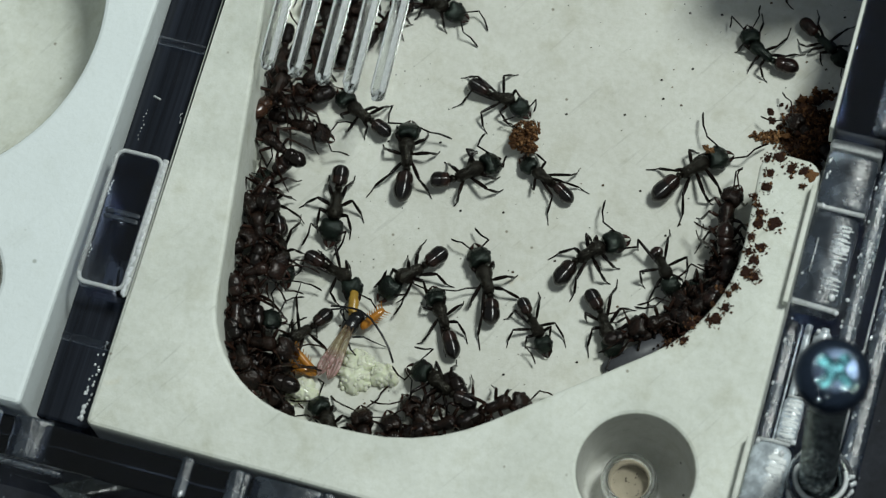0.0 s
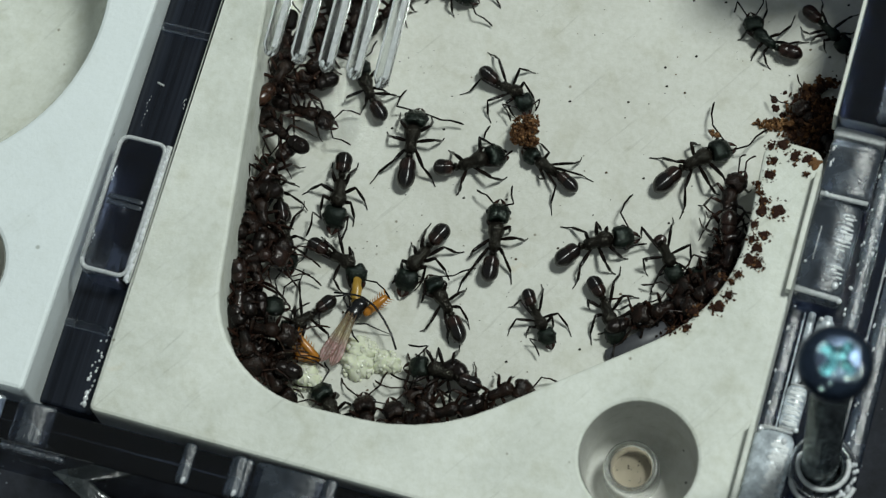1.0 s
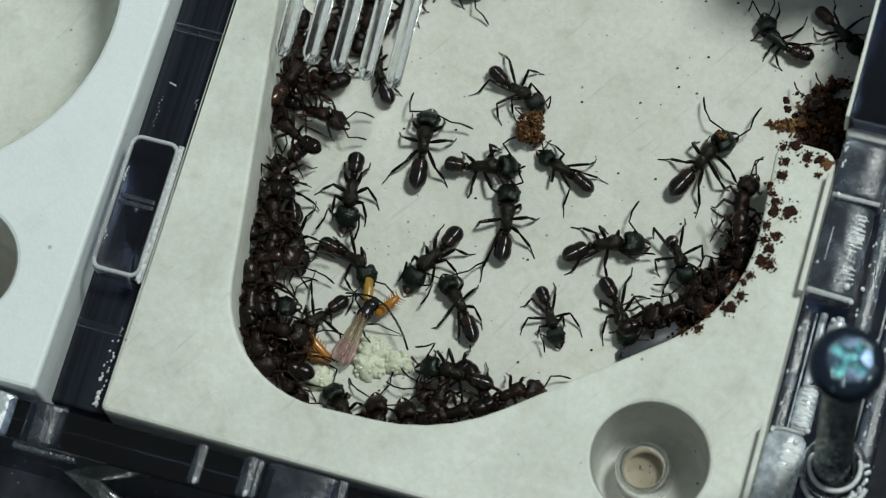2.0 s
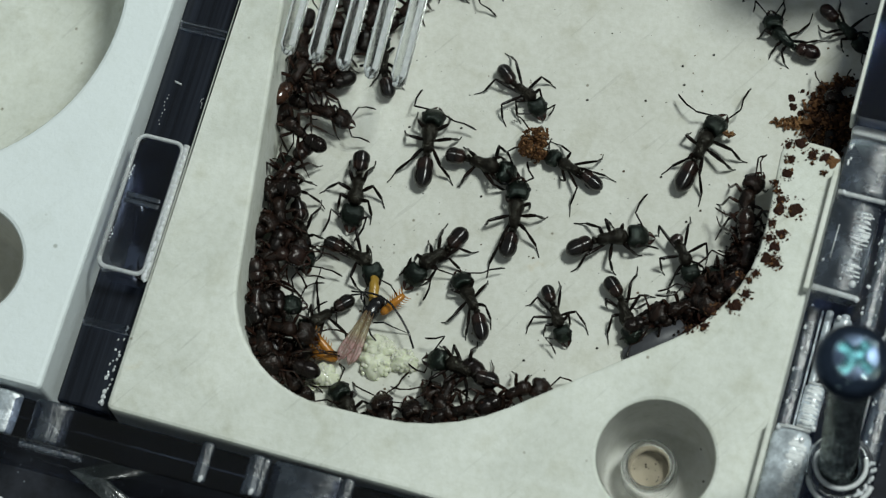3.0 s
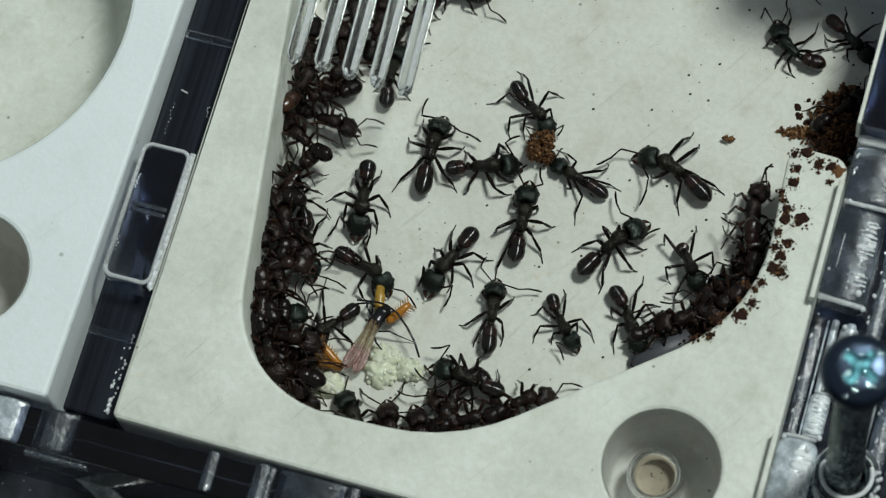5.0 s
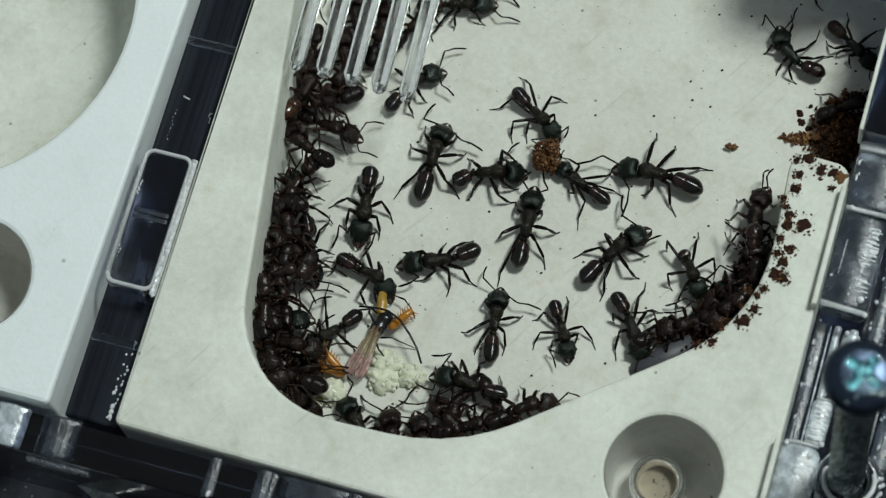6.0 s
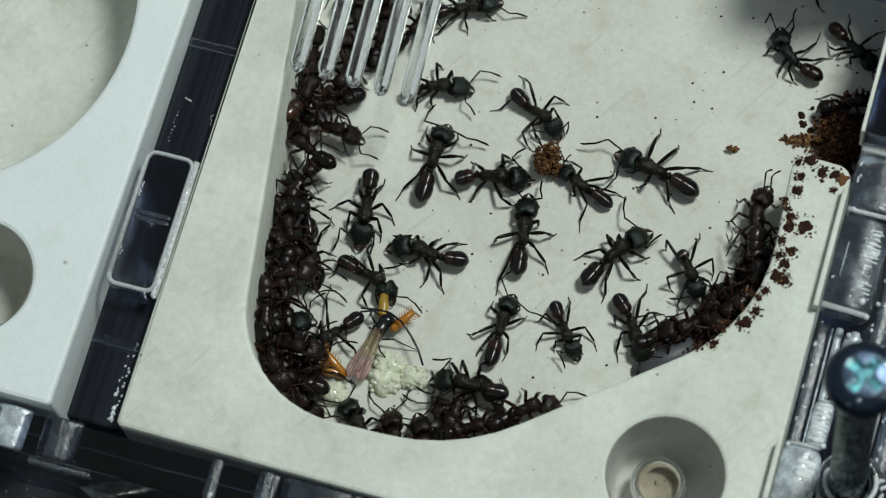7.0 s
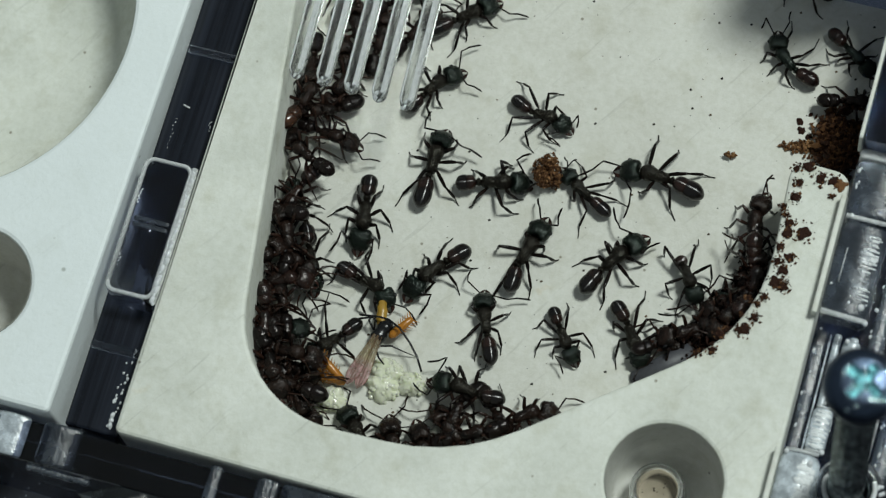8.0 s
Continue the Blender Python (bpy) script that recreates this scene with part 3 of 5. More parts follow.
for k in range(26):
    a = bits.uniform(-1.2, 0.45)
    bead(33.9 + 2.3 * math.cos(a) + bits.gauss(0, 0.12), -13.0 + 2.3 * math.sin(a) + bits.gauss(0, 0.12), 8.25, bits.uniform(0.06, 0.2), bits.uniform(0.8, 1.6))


# ---------------------------------------------------------------- ventilation comb
comb = tagged(new("ventilation_comb"), "clear acrylic comb with five rounded bars over the chamber", "comb")
comb.location = (0, 0, 0)
for i in range(5):
    x, y = -16.4 + 2.32 * i, 8.9 - 0.1 * i
    me = mesh_of("bar", *loft([(-0.5, 0.08, 0.1, 0, 0), (-0.3, 0.40, 0.4, 0, 0), (0.1, 0.58, 0.62, 0, 0), (6, 0.62, 0.7, 0, 0), (14, 0.62, 0.7, 0, 0), (27, 0.62, 0.7, 0, 0)], 16, 4.0))
    ob = part("bar", me, ACRYLIC_COMB, comb, place=at(x, y, 8.6, 0, 0, 92.5))
    ob.visible_shadow = False
    part("frosted_face", box("frosted_face", 0.1, 26.5, -0.44, -0.12, 0.60, 0.74, 0.05), FROSTED, ob)
    for side in (-0.5, 0.5):
        part("frosted_edge", mesh_of("bar_edge", *tube([(-0.25, side * 0.5, 0.45), (0.2, side, 0.62), (13, side, 0.66), (27, side, 0.66)], [0.05, 0.10, 0.10, 0.10], 5)), FROSTED, ob)
tips = random.Random(8)
for i in range(5):
    x, y = -16.4 + 2.32 * i, 8.9 - 0.1 * i
    for k in range(4):
        r = tips.uniform(0.08, 0.2)
        part("frosted_tip", mesh_of("frosted_tip", *loft([(-r * 1.6, r * 0.2, r * 0.2, 0, 0), (-r * 0.8, r * 0.8, r * 0.7, 0, 0), (r * 0.3, r, r, 0, 0), (r * 1.3, r * 0.6, r * 0.5, 0, 0), (r * 1.7, r * 0.1, r * 0.1, 0, 0)], 8)), FROSTED, comb, place=at(x + tips.uniform(-0.35, 0.35), y - 0.15 + tips.uniform(-0.35, 0.5), 8.6 + tips.uniform(0.0, 0.4), 0, 0, tips.uniform(60, 130)))
part("crosspiece", box("crosspiece", -19, -5, 34.5, 36, 7.8, 9.4, 0.2), ACRYLIC_COMB, comb)


# ---------------------------------------------------------------- screw
def build_screw():
    s = tagged(new("machine_screw"), "long blue-zinc cross-head screw standing in the frame", "screw")
    s.matrix_basis = at(33.55, -12.7, 0)
    n = 40
    prof = [(2.55, -0.95), (2.64, -0.6), (2.6, -0.1), (2.36, 0.45), (1.95, 0.85), (1.5, 1.05)]
    verts, faces = [], []
    for k, (r, z) in enumerate(prof):
        for i in range(n):
            a = 2 * math.pi * i / n
            verts.append((r * math.cos(a), r * math.sin(a), z))
    rings = len(prof)
    for k in range(rings - 1):
        for i in range(n):
            j = (i + 1) % n
            faces.append((k * n + i, k * n + j, (k + 1) * n + j, (k + 1) * n + i))
    faces.append(tuple(range(n))[::-1])
    head = part("head", mesh_of("screw_head", verts, faces), DARK_ZINC, s, "dark blue-zinc domed head", at(-0.15, 0.3, 36.4, 4, 2, 62))
    verts, faces, m, slots = [], [], 36, []
    for iy in range(m + 1):
        for ix in range(m + 1):
            x, y = (ix / m * 2 - 1), (iy / m * 2 - 1)
            r = max(abs(x), abs(y))
            q = math.hypot(x, y) or 1
            x, y = x / q * r * 1.52, y / q * r * 1.52
            slot = (min(abs(x), abs(y)) < 0.30 + 0.14 * (1.5 - r * 1.5)) and r * 1.52 < 1.4
            slots.append(slot)
            verts.append((x, y, 1.05 + 0.12 * (1 - r * r) - (0.3 + 0.45 * (1 - r) if slot else 0)))
    dish, cross = [], []
    for iy in range(m):
        for ix in range(m):
            a = iy * (m + 1) + ix
            face = (a, a + 1, a + m + 2, a + m + 1)
            (cross if sum(slots[i] for i in face) >= 2 else dish).append(face)
    part("crown", mesh_of("crown", verts, dish), DARK_ZINC, head)
    part("cross_recess", mesh_of("cross_recess", verts, cross, False), ZINC, head, "bright cyan-tinted cross recess")
    # Flattened mirror lenses, added to make the lamp's glints on the screw head.
    burr = mesh_of("burr", *loft([(-0.095, 0.012, 0.012, 0, 0), (-0.08, 0.05, 0.017, 0, 0), (-0.045, 0.08, 0.028, 0, 0), (0, 0.095, 0.031, 0, 0), (0.045, 0.08, 0.028, 0, 0), (0.08, 0.05, 0.017, 0, 0), (0.095, 0.012, 0.012, 0, 0)], 12))
    burr.materials.append(GLINT_METAL)
    for k, (x, y) in enumerate(((-0.56, 1.26), (-0.20, 1.32), (0.13, 1.33), (0.64, 0.48), (1.51, 0.36), (1.59, -0.07), (1.61, -0.5), (0.18, 0.17), (-0.87, 0.28), (-1.38, 0.43), (-1.54, -0.02), (-2.2, -0.54), (-1.57, -0.79),
                                (-0.38, -0.48), (0.0, -0.49), (0.27, -0.89), (-0.6, -1.27), (-0.62, -1.14), (-0.55, -1.43), (0.73, -0.99), (0.7, -1.36), (0.68, -1.73), (-0.2, -1.87), (0.18, -1.82), (-0.95, -0.54))):
        q = math.hypot(x, y)
        part("burr", burr, None, head, "tiny mirror lens added for a glint on the cross recess" if k == 0 else "", at(x, y, 1.12 if q < 1.5 else 1.05 - 0.45 * (q - 1.5), 3 * y, -6 * x, 40 * k))
    pts, rad = [], []
    for k in range(121):
        z = 35.6 - 34.4 * k / 120
        pts.append((-0.15 * (z - 1) / 34, 0.3 * (z - 1) / 34, z))
        rad.append(1.32 if z > 33 else (1.40 if k % 2 else 1.18))
    part("shank", mesh_of("shank", *tube(pts, rad, 20)), STEEL, s, "dark threaded steel shank")
    return s


build_screw()


# ---------------------------------------------------------------- ants
HEAD = mesh_of("head", *loft([(-0.86, 0.30, 0.2, 0.05, 0), (-0.83, 0.60, 0.36, 0.05, 0), (-0.68, 0.80, 0.49, 0.05, 0), (-0.34, 0.89, 0.57, 0.03, 0), (0.06, 0.90, 0.58, 0, 0), (0.42, 0.84, 0.50, -0.05, 0), (0.68, 0.69, 0.38, -0.1, 0), (0.83, 0.50, 0.25, -0.14, 0), (0.88, 0.24, 0.12, -0.16, 0)], 22, 2.5))
for vert in HEAD.vertices:
    back = max(0.0, min(1.0, (-vert.co.x / MM - 0.2) / 0.6))
    vert.co.x += 0.26 * MM * back * math.exp(-(vert.co.y / MM / 0.32) ** 2)
EYE_BALL = mesh_of("eye", *loft([(-0.2, 0.03, 0.03, 0, 0), (-0.14, 0.11, 0.11, 0, 0), (0, 0.16, 0.16, 0, 0), (0.14, 0.11, 0.11, 0, 0), (0.2, 0.03, 0.03, 0, 0)], 10))
JAWS = [mesh_of("mandible", *loft([(0, 0.15, 0.11, 0, 0.34 * s), (0.2, 0.18, 0.11, -0.02, 0.34 * s), (0.42, 0.15, 0.09, -0.04, 0.24 * s), (0.60, 0.07, 0.05, -0.05, 0.08 * s), (0.66, 0.02, 0.02, -0.05, 0.0)], 8)) for s in (1, -1)]
THORAX = mesh_of("thorax", *loft([(1.26, 0.188, 0.16, -0.02, 0), (1.18, 0.376, 0.33, 0.0, 0), (1.0, 0.564, 0.49, 0.05, 0), (0.72, 0.667, 0.57, 0.08, 0), (0.38, 0.649, 0.55, 0.08, 0), (0.1, 0.522, 0.49, 0.04, 0), (-0.12, 0.450, 0.45, 0.01, 0), (-0.45, 0.468, 0.47, -0.01, 0), (-0.8, 0.450, 0.44, -0.05, 0), (-1.02, 0.351, 0.33, -0.11, 0), (-1.14, 0.144, 0.14, -0.18, 0)], 20))
PETIOLE = mesh_of("petiole", *loft([(0.14, 0.10, 0.10, -0.2, 0), (0.0, 0.17, 0.15, -0.18, 0), (-0.14, 0.29, 0.34, -0.03, 0), (-0.26, 0.33, 0.40, 0.02, 0), (-0.38, 0.26, 0.30, -0.05, 0), (-0.46, 0.12, 0.12, -0.18, 0), (-0.52, 0.1, 0.1, -0.18, 0)], 16))
FRONT_SEGMENT = mesh_of("front_segment", *loft([(0.12, 0.12, 0.12, -0.1, 0), (0.05, 0.34, 0.34, -0.02, 0), (-0.08, 0.53, 0.50, 0.02, 0), (-0.26, 0.65, 0.60, 0.02, 0), (-0.50, 0.71, 0.63, 0.02, 0), (-0.75, 0.73, 0.642, 0.02, 0), (-0.95, 0.72, 0.64, 0.02, 0), (-1.01, 0.68, 0.59, 0.02, 0), (-1.05, 0.60, 0.50, 0.02, 0)], 24))
GASTER_SEGS = mesh_of("gaster", *loft([(-0.92, 0.50, 0.44, 0.02, 0), (-0.99, 0.66, 0.585, 0.02, 0), (-1.06, 0.735, 0.65, 0.02, 0), (-1.25, 0.775, 0.672, 0.02, 0), (-1.55, 0.79, 0.680, 0.02, 0), (-1.88, 0.76, 0.668, 0.02, 0), (-2.10, 0.68, 0.625, 0.01, 0), (-2.30, 0.56, 0.53, -0.02, 0), (-2.46, 0.41, 0.40, -0.07, 0), (-2.58, 0.25, 0.24, -0.12, 0), (-2.64, 0.10, 0.10, -0.14, 0)], 24))
BODY_Z = 1.1


def leg_mesh(hip, knee, foot):
    """Thigh up to the knee, shin down to the heel, thin foot along the ground; the hip is the origin."""
    hip, knee, foot = Vector(hip), Vector(knee), Vector(foot)
    heel = knee.lerp(foot, 0.56)
    run = foot - knee
    heel += Vector((run.y, -run.x, 0)) * (0.10 if hip.y > 0 else -0.10) * (1 if run.x < 0 else -1)
    heel.z = foot.z + 0.36
    toe = foot + Vector((0, 0, 0.05))
    tip = heel.lerp(toe, 0.5) - Vector((0, 0, 0.12))
    pts = [hip, hip.lerp(knee, 0.10), hip.lerp(knee, 0.3), hip.lerp(knee, 0.6) + Vector((0, 0, 0.05)), hip.lerp(knee, 0.93), knee, knee.lerp(heel, 0.1), knee.lerp(heel, 0.55), knee.lerp(heel, 0.95), heel.lerp(toe, 0.06), tip, tip.lerp(toe, 0.9), toe]
    return mesh_of("leg", *tube([p - hip for p in pts], [0.13, 0.10, 0.148, 0.160, 0.126, 0.094, 0.084, 0.124, 0.112, 0.056, 0.050, 0.047, 0.036], 7))


def antenna_mesh(elbow, tip):
    """Scape from the origin to the elbow, then the longer, thickening whip."""
    root, elbow, tip = Vector((0, 0, 0)), Vector(elbow), Vector(tip)
    e = tip - elbow
    w = Vector((-e.y, e.x, 0.25)) * 0.07
    return mesh_of("antenna", *tube([root, root.lerp(elbow, 0.1), root.lerp(elbow, 0.9), elbow, elbow.lerp(tip, 0.1), elbow.lerp(tip, 0.45) + w, elbow.lerp(tip, 0.85) + w * 0.5, tip],
                                    [0.055, 0.058, 0.078, 0.068, 0.06, 0.076, 0.09, 0.05], 6))


LABELS = {"amber": "dark ant with a translucent amber abdomen in the crowd", "green": "glossy black ant with a metallic green head and thorax", "brown": "dark brown glossy ant in the crowd", "red": "reddish brown ant with a shiny abdomen", "dusky": "dark ant with a reddish abdomen beside the brown debris"}
TONES = {"green": (SHELL, FRONT_GASTER, GASTER, LEG), "brown": (DARK_SHELL, CROWD_GASTER, CROWD_GASTER, RED_LEG), "amber": (DARK_SHELL, AMBER_SHELL, AMBER_SHELL, RED_LEG), "dusky": (SHELL, RED_SHELL, RED_SHELL, LEG), "red": (RED_SHELL, RED_SHELL, RED_SHELL, RED_LEG)}
SIDES = (1, -1)
FEET = {"front": (1.75, 1.45, 0.80), "middle": (-0.1, 2.3, 0.05), "hind": (-2.8, 2.3, -0.55)}


def head_place(nod, turn):
    return at(1.16, 0, BODY_Z, 0, nod, turn) @ at(0.84, 0, 0)


def gaster_place(droop, tail):
    bend = radians(tail * 0.4)
    return at(-1.12 - 0.42 * math.cos(bend), -0.42 * math.sin(bend), BODY_Z, 0, -droop, tail)


def build_ant(x, y, yaw, size=1.0, tone="green", seed=0, tail=0, nod=14, turn=0, z=0.0, pitch=0, roll=0, wide=1.0, stance=None, feelers=None, label="", arch=0.0, rear=1.0, droop=None):
    """An ant over the floor point (x, y); yaw is where its head points. tail, turn: sideways bend of gaster and head; rear: how long the gaster is."""
    rnd = random.Random(seed * 7 + 11)
    shell_m, front_m, gaster_m, leg_m = TONES[tone]
    body = tagged(new("ant"), label or LABELS[tone], "ant", "ants in the nest")
    body.matrix_basis = at(x, y, z, roll, pitch, yaw) @ Matrix.Diagonal((size, size, size, 1))
    part("thorax", skin(THORAX, THORAX_SHELL if tone == "green" else shell_m), None, body, place=at(0, 0, BODY_Z))
    head = part("head", skin(HEAD, shell_m), None, body, place=head_place(nod, turn))
    for s, me in zip(SIDES, JAWS):
        part("mandible", skin(me, JAW), None, head, place=at(0.74, 0, -0.14))
        part("eye", skin(EYE_BALL, BLACK), None, head, place=at(0.05, 0.84 * s, 0.14))
    part("petiole", skin(PETIOLE, THORAX_SHELL if tone == "green" else shell_m), None, body, place=at(-1.06, 0, BODY_Z, 0, 0, tail * 0.4))
    droop = rnd.uniform(0, 8) if droop is None else droop
    rear, girth = rear * 0.88, 0.70 + 0.22 * rear
    gaster = part("gaster", skin(GASTER_SEGS, gaster_m), None, body, place=gaster_place(droop, tail) @ Matrix.Diagonal((rear, girth, girth, 1)))
    part("front_segment", skin(FRONT_SEGMENT, front_m), None, gaster)
    legs = []
    floor_z = -z / size
    for k, (fx, fy, hx) in enumerate(FEET.values()):
        for j, s in enumerate(SIDES):
            if stance:
                kx, ky, px, py = stance[k * 2 + j]
            else:
                px, py = fx + rnd.uniform(-0.55, 0.55), s * wide * (fy + rnd.uniform(-0.4, 0.45))
                kx, ky = hx + (px - hx) * 0.45 + rnd.uniform(-0.3, 0.3), 0.36 * s + (py - 0.36 * s) * 0.5
            low = floor_z if not (pitch or roll) else floor_z * 0.4
            hip = (hx - 0.05, 0.36 * s, BODY_Z - 0.3)
            me = leg_mesh(hip, (kx, ky, rnd.uniform(1.25, 1.5) + arch * rnd.random()), (px, py, low))
            legs.append((part("leg", me, leg_m, body, place=at(*hip)), hip, (px, py)))
    whips = []
    to_head = head.matrix_basis.inverted()
    for j, s in enumerate(SIDES):
        root = Vector((0.62, 0.30 * s, 0.16))
        if feelers:
            ex, ey, tx, ty = feelers[j]
            elbow, tip = to_head @ Vector((ex * MM, ey * MM, 1.5 * MM)) / MM, to_head @ Vector((tx * MM, ty * MM, 0.9 * MM)) / MM
        else:
            a = radians(rnd.uniform(35, 78)) * s
            b = a - radians(rnd.uniform(20, 80)) * s
            elbow = root + Vector((math.cos(a), math.sin(a), rnd.uniform(0.1, 0.5))) * 1.3
            tip = elbow + Vector((math.cos(b), math.sin(b), -0.3)) * 1.8
        whips.append((part("antenna", antenna_mesh(elbow - root, tip - root), leg_m, head, place=at(*root)), root))
    return {"body": body, "legs": legs, "whips": whips, "head": head, "gaster": gaster, "size": size, "nod": nod, "droop": droop}


SKINS = {}


def skin(me, mat):
    """The shared mesh in the given material."""
    key = (me.name, mat.name)
    if key not in SKINS:
        c = me.copy()
        c.materials.clear()
        c.materials.append(mat)
        SKINS[key] = c
    return SKINS[key]


# ants on the open floor
ANTS = {}
ANTS["A"] = build_ant(-6.55, 12.65, 17, size=0.93, seed=1, turn=-14, tail=26, nod=11, rear=0.80,
    stance=[(1.31, 1.18, 1.26, 0.94), (1.29, -0.99, 1.79, -0.78), (-0.03, 2.02, 0.52, 1.82), (-0.6, -1.29, -0.51, -1.8), (-1.43, 0.6, -1.73, 1.43), (-1.79, -1.24, -2.15, -2)],
    feelers=[(3.8, 1.05, 5.64, 0.57), (2.43, -1.74, 3.22, -2.87)])
ANTS["B"] = build_ant(-4.64, 6.76, 95, size=1.05, seed=2, turn=-7, tail=-2, nod=26, rear=1.04,
    stance=[(1.21, 1.02, 2.37, 1.48), (1.38, -1.25, 2.51, -0.9), (-0.07, 1.44, 0.72, 2.15), (0.21, -1.82, 1, -2.29), (-1.85, 1.02, -3.61, 2.74), (-2.14, -1.28, -3.13, -2.34)],
    feelers=[(2.33, 1.44, 4, 1.14), (1.64, -1.88, 1.44, -3.68)])
ANTS["C"] = build_ant(-9.19, 1.16, -82, size=1.06, seed=3, turn=-5, tail=-1, nod=11, rear=0.73,
    stance=[(0.87, 1.03, 2.36, 1.25), (0.56, -1.11, 2.09, -1.24), (-0.33, 1.25, 0.94, 2.18), (-0.32, -1.41, 0.27, -2.95), (-1.45, 0.61, -2.82, 0.95), (-1.31, -0.68, -2.6, -1.04)],
    feelers=[(1.98, 1.08, 3.96, 0.56), (1.82, -1.6, 3.5, -2.16)])
ANTS["D"] = build_ant(1.78, 12.20, -36, size=0.86, seed=4, turn=-27, tail=-9, nod=11, rear=0.92,
    stance=[(0.81, 1.1, 3.03, -0.34), (0.15, -1.38, 1.76, -2.32), (-0.28, 2.1, 0.93, 2.91), (-0.61, -2.47, 0.92, -3.43), (-2.73, 1.46, -4.46, 1.51), (-2.83, -0.99, -3.66, -3.17)],
    feelers=[(3.04, 0.76, 3.25, -0.33), (0.66, -2.03, 2.29, -2.55)])
ANTS["E"] = build_ant(-0.27, 6.16, 10, size=1.05, seed=5, turn=4, tail=-13, nod=30, rear=0.68,
    stance=[(0.75, 1.7, 1.56, 1.54), (1.29, -0.92, 2.28, -0.62), (0.98, 1.08, 1.49, 1.35), (0.98, -1.85, 2.2, -1.72), (-1.21, 0.74, -1.85, 1.53), (-1.08, -1.54, -1.65, -2.04)],
    feelers=[(1.43, 1.5, 2.4, 2.42), (2.42, -0.81, 3.22, -0.01)])
ANTS["F"] = build_ant(6.84, 7.32, 171, size=0.80, seed=6, turn=-9, tail=-14, nod=11, rear=1.06,
    stance=[(-0.27, 1.71, 0.76, 1.07), (0.44, -1.25, 3.01, -2.09), (-1.66, 1.76, -2.04, 4.49), (-2.33, -1.6, -2.33, -2.89), (-1.92, 0.67, -2.61, 0.92), (-2.02, -0.35, -4.76, -0.8)],
    feelers=[(2.73, -1.36, 2.78, -1.96), (2.92, -1.08, 3.62, -1.46)])
ANTS["G"] = build_ant(15.58, 11.74, 112, size=1.06, seed=7, turn=-11, tail=-11, nod=11, rear=1.06,
    stance=[(0.79, 0.56, 2.05, 0.55), (0.53, -2.2, 0.56, -3.5), (0.26, 1.4, 1.04, 1.28), (-0.66, -2.18, -0.34, -2.96), (-1.34, 0.7, -2.4, 2.69), (-2.11, -1.09, -3.94, -2.24)],
    feelers=[(2.24, 1.68, 3.29, 3.5), (3.85, -1.11, 5.95, -0.59)])
ANTS["H"] = build_ant(11.36, 2.58, 49, size=1.06, seed=8, turn=-10, tail=8, nod=11, rear=0.90,
    stance=[(1.06, 0.77, 0.78, 0.95), (1.12, -1.17, 2.01, -1.55), (-0.01, 1.46, 0.47, 0.95), (-0.11, -1.83, 0.35, -2.62), (-0.84, 0.85, -2.86, 1.52), (-1.94, -1.37, -3.07, -2.35)],
    feelers=[(2.02, 1.55, 3.15, 3.09), (1.73, -1.19, 3.5, -1.21)])
ANTS["I"] = build_ant(14.22, -3.28, -57, size=0.94, seed=9, turn=6, tail=11, nod=11, rear=0.87,
    stance=[(0.62, 1.92, 1.47, 1.98), (1.85, -0.37, 2.28, -0.69), (-0.88, 1.65, -0.65, 3.01), (0.1, -1.11, 2.09, -2.08), (-2.29, 1.35, -3.74, 2.44), (-1.55, -1.19, -1.04, -1.23)])
ANTS["J"] = build_ant(9.10, -4.81, -50, size=0.80, seed=10, turn=5, tail=-7, nod=11, rear=0.80,
    stance=[(0.64, 1.36, 1.62, 0.43), (0.56, -1.25, 1.19, -1.85), (0.51, 1.92, 2.96, 2.03), (-0.68, -2.1, 0.24, -3.45), (-2.07, 1.38, -3.45, 1.77), (-2.42, -1, -2.47, -2.34)],
    feelers=[(2.1, 0.51, 2.96, 0.71), (1.74, -1.6, 3.61, -1.31)])
ANTS["K"] = build_ant(3.64, 2.76, 97, size=1.05, seed=11, turn=2, tail=-5, nod=11, rear=0.86,
    stance=[(1.05, 0.85, 2.13, 0.99), (1.01, -1, 0.93, -0.86), (-1.13, 1.75, -1.11, 2.14), (-0.24, -1.62, 0.08, -2.47), (-2.6, 0.74, -5.04, 1.38), (-1.24, -0.93, -3, -2.04)],
    feelers=[(3.27, 0.99, 3.93, 1.74), (2.79, -1.06, 4.36, -0.58)])
ANTS["L"] = build_ant(-1.32, -2.50, -119, size=1.04, seed=12, turn=19, tail=11, nod=11, rear=0.83,
    stance=[(0.19, 0.82, 2, 1.22), (1.02, -0.82, 1.55, -0.73), (-0.73, 0.99, -0.35, 2.68), (-0.32, -0.87, -0.53, -1.73), (-1.88, 0.88, -2.89, 1.97), (-1.4, -0.92, -2.78, -1.7)],
    feelers=[(1.17, 1.59, 2.73, 2.3), (1.42, -0.82, 2.95, -0.39)])
ANTS["M"] = build_ant(2.88, -5.25, 110, size=0.92, seed=13, turn=-4, tail=-4, nod=22, rear=1.06,
    stance=[(1.35, 1.07, 2.31, 0.88), (1.26, -0.94, 2.41, -0.7), (-1.13, 1.79, -1.08, 2.96), (0.32, -1.65, 0.98, -2.22), (-2.37, 1.01, -3.16, 1.49), (-1.19, -0.99, -2.98, -0.92)],
    feelers=[(3.62, 1.27, 4.8, 0.88), (1.62, -1.91, 1.44, -4.02)])
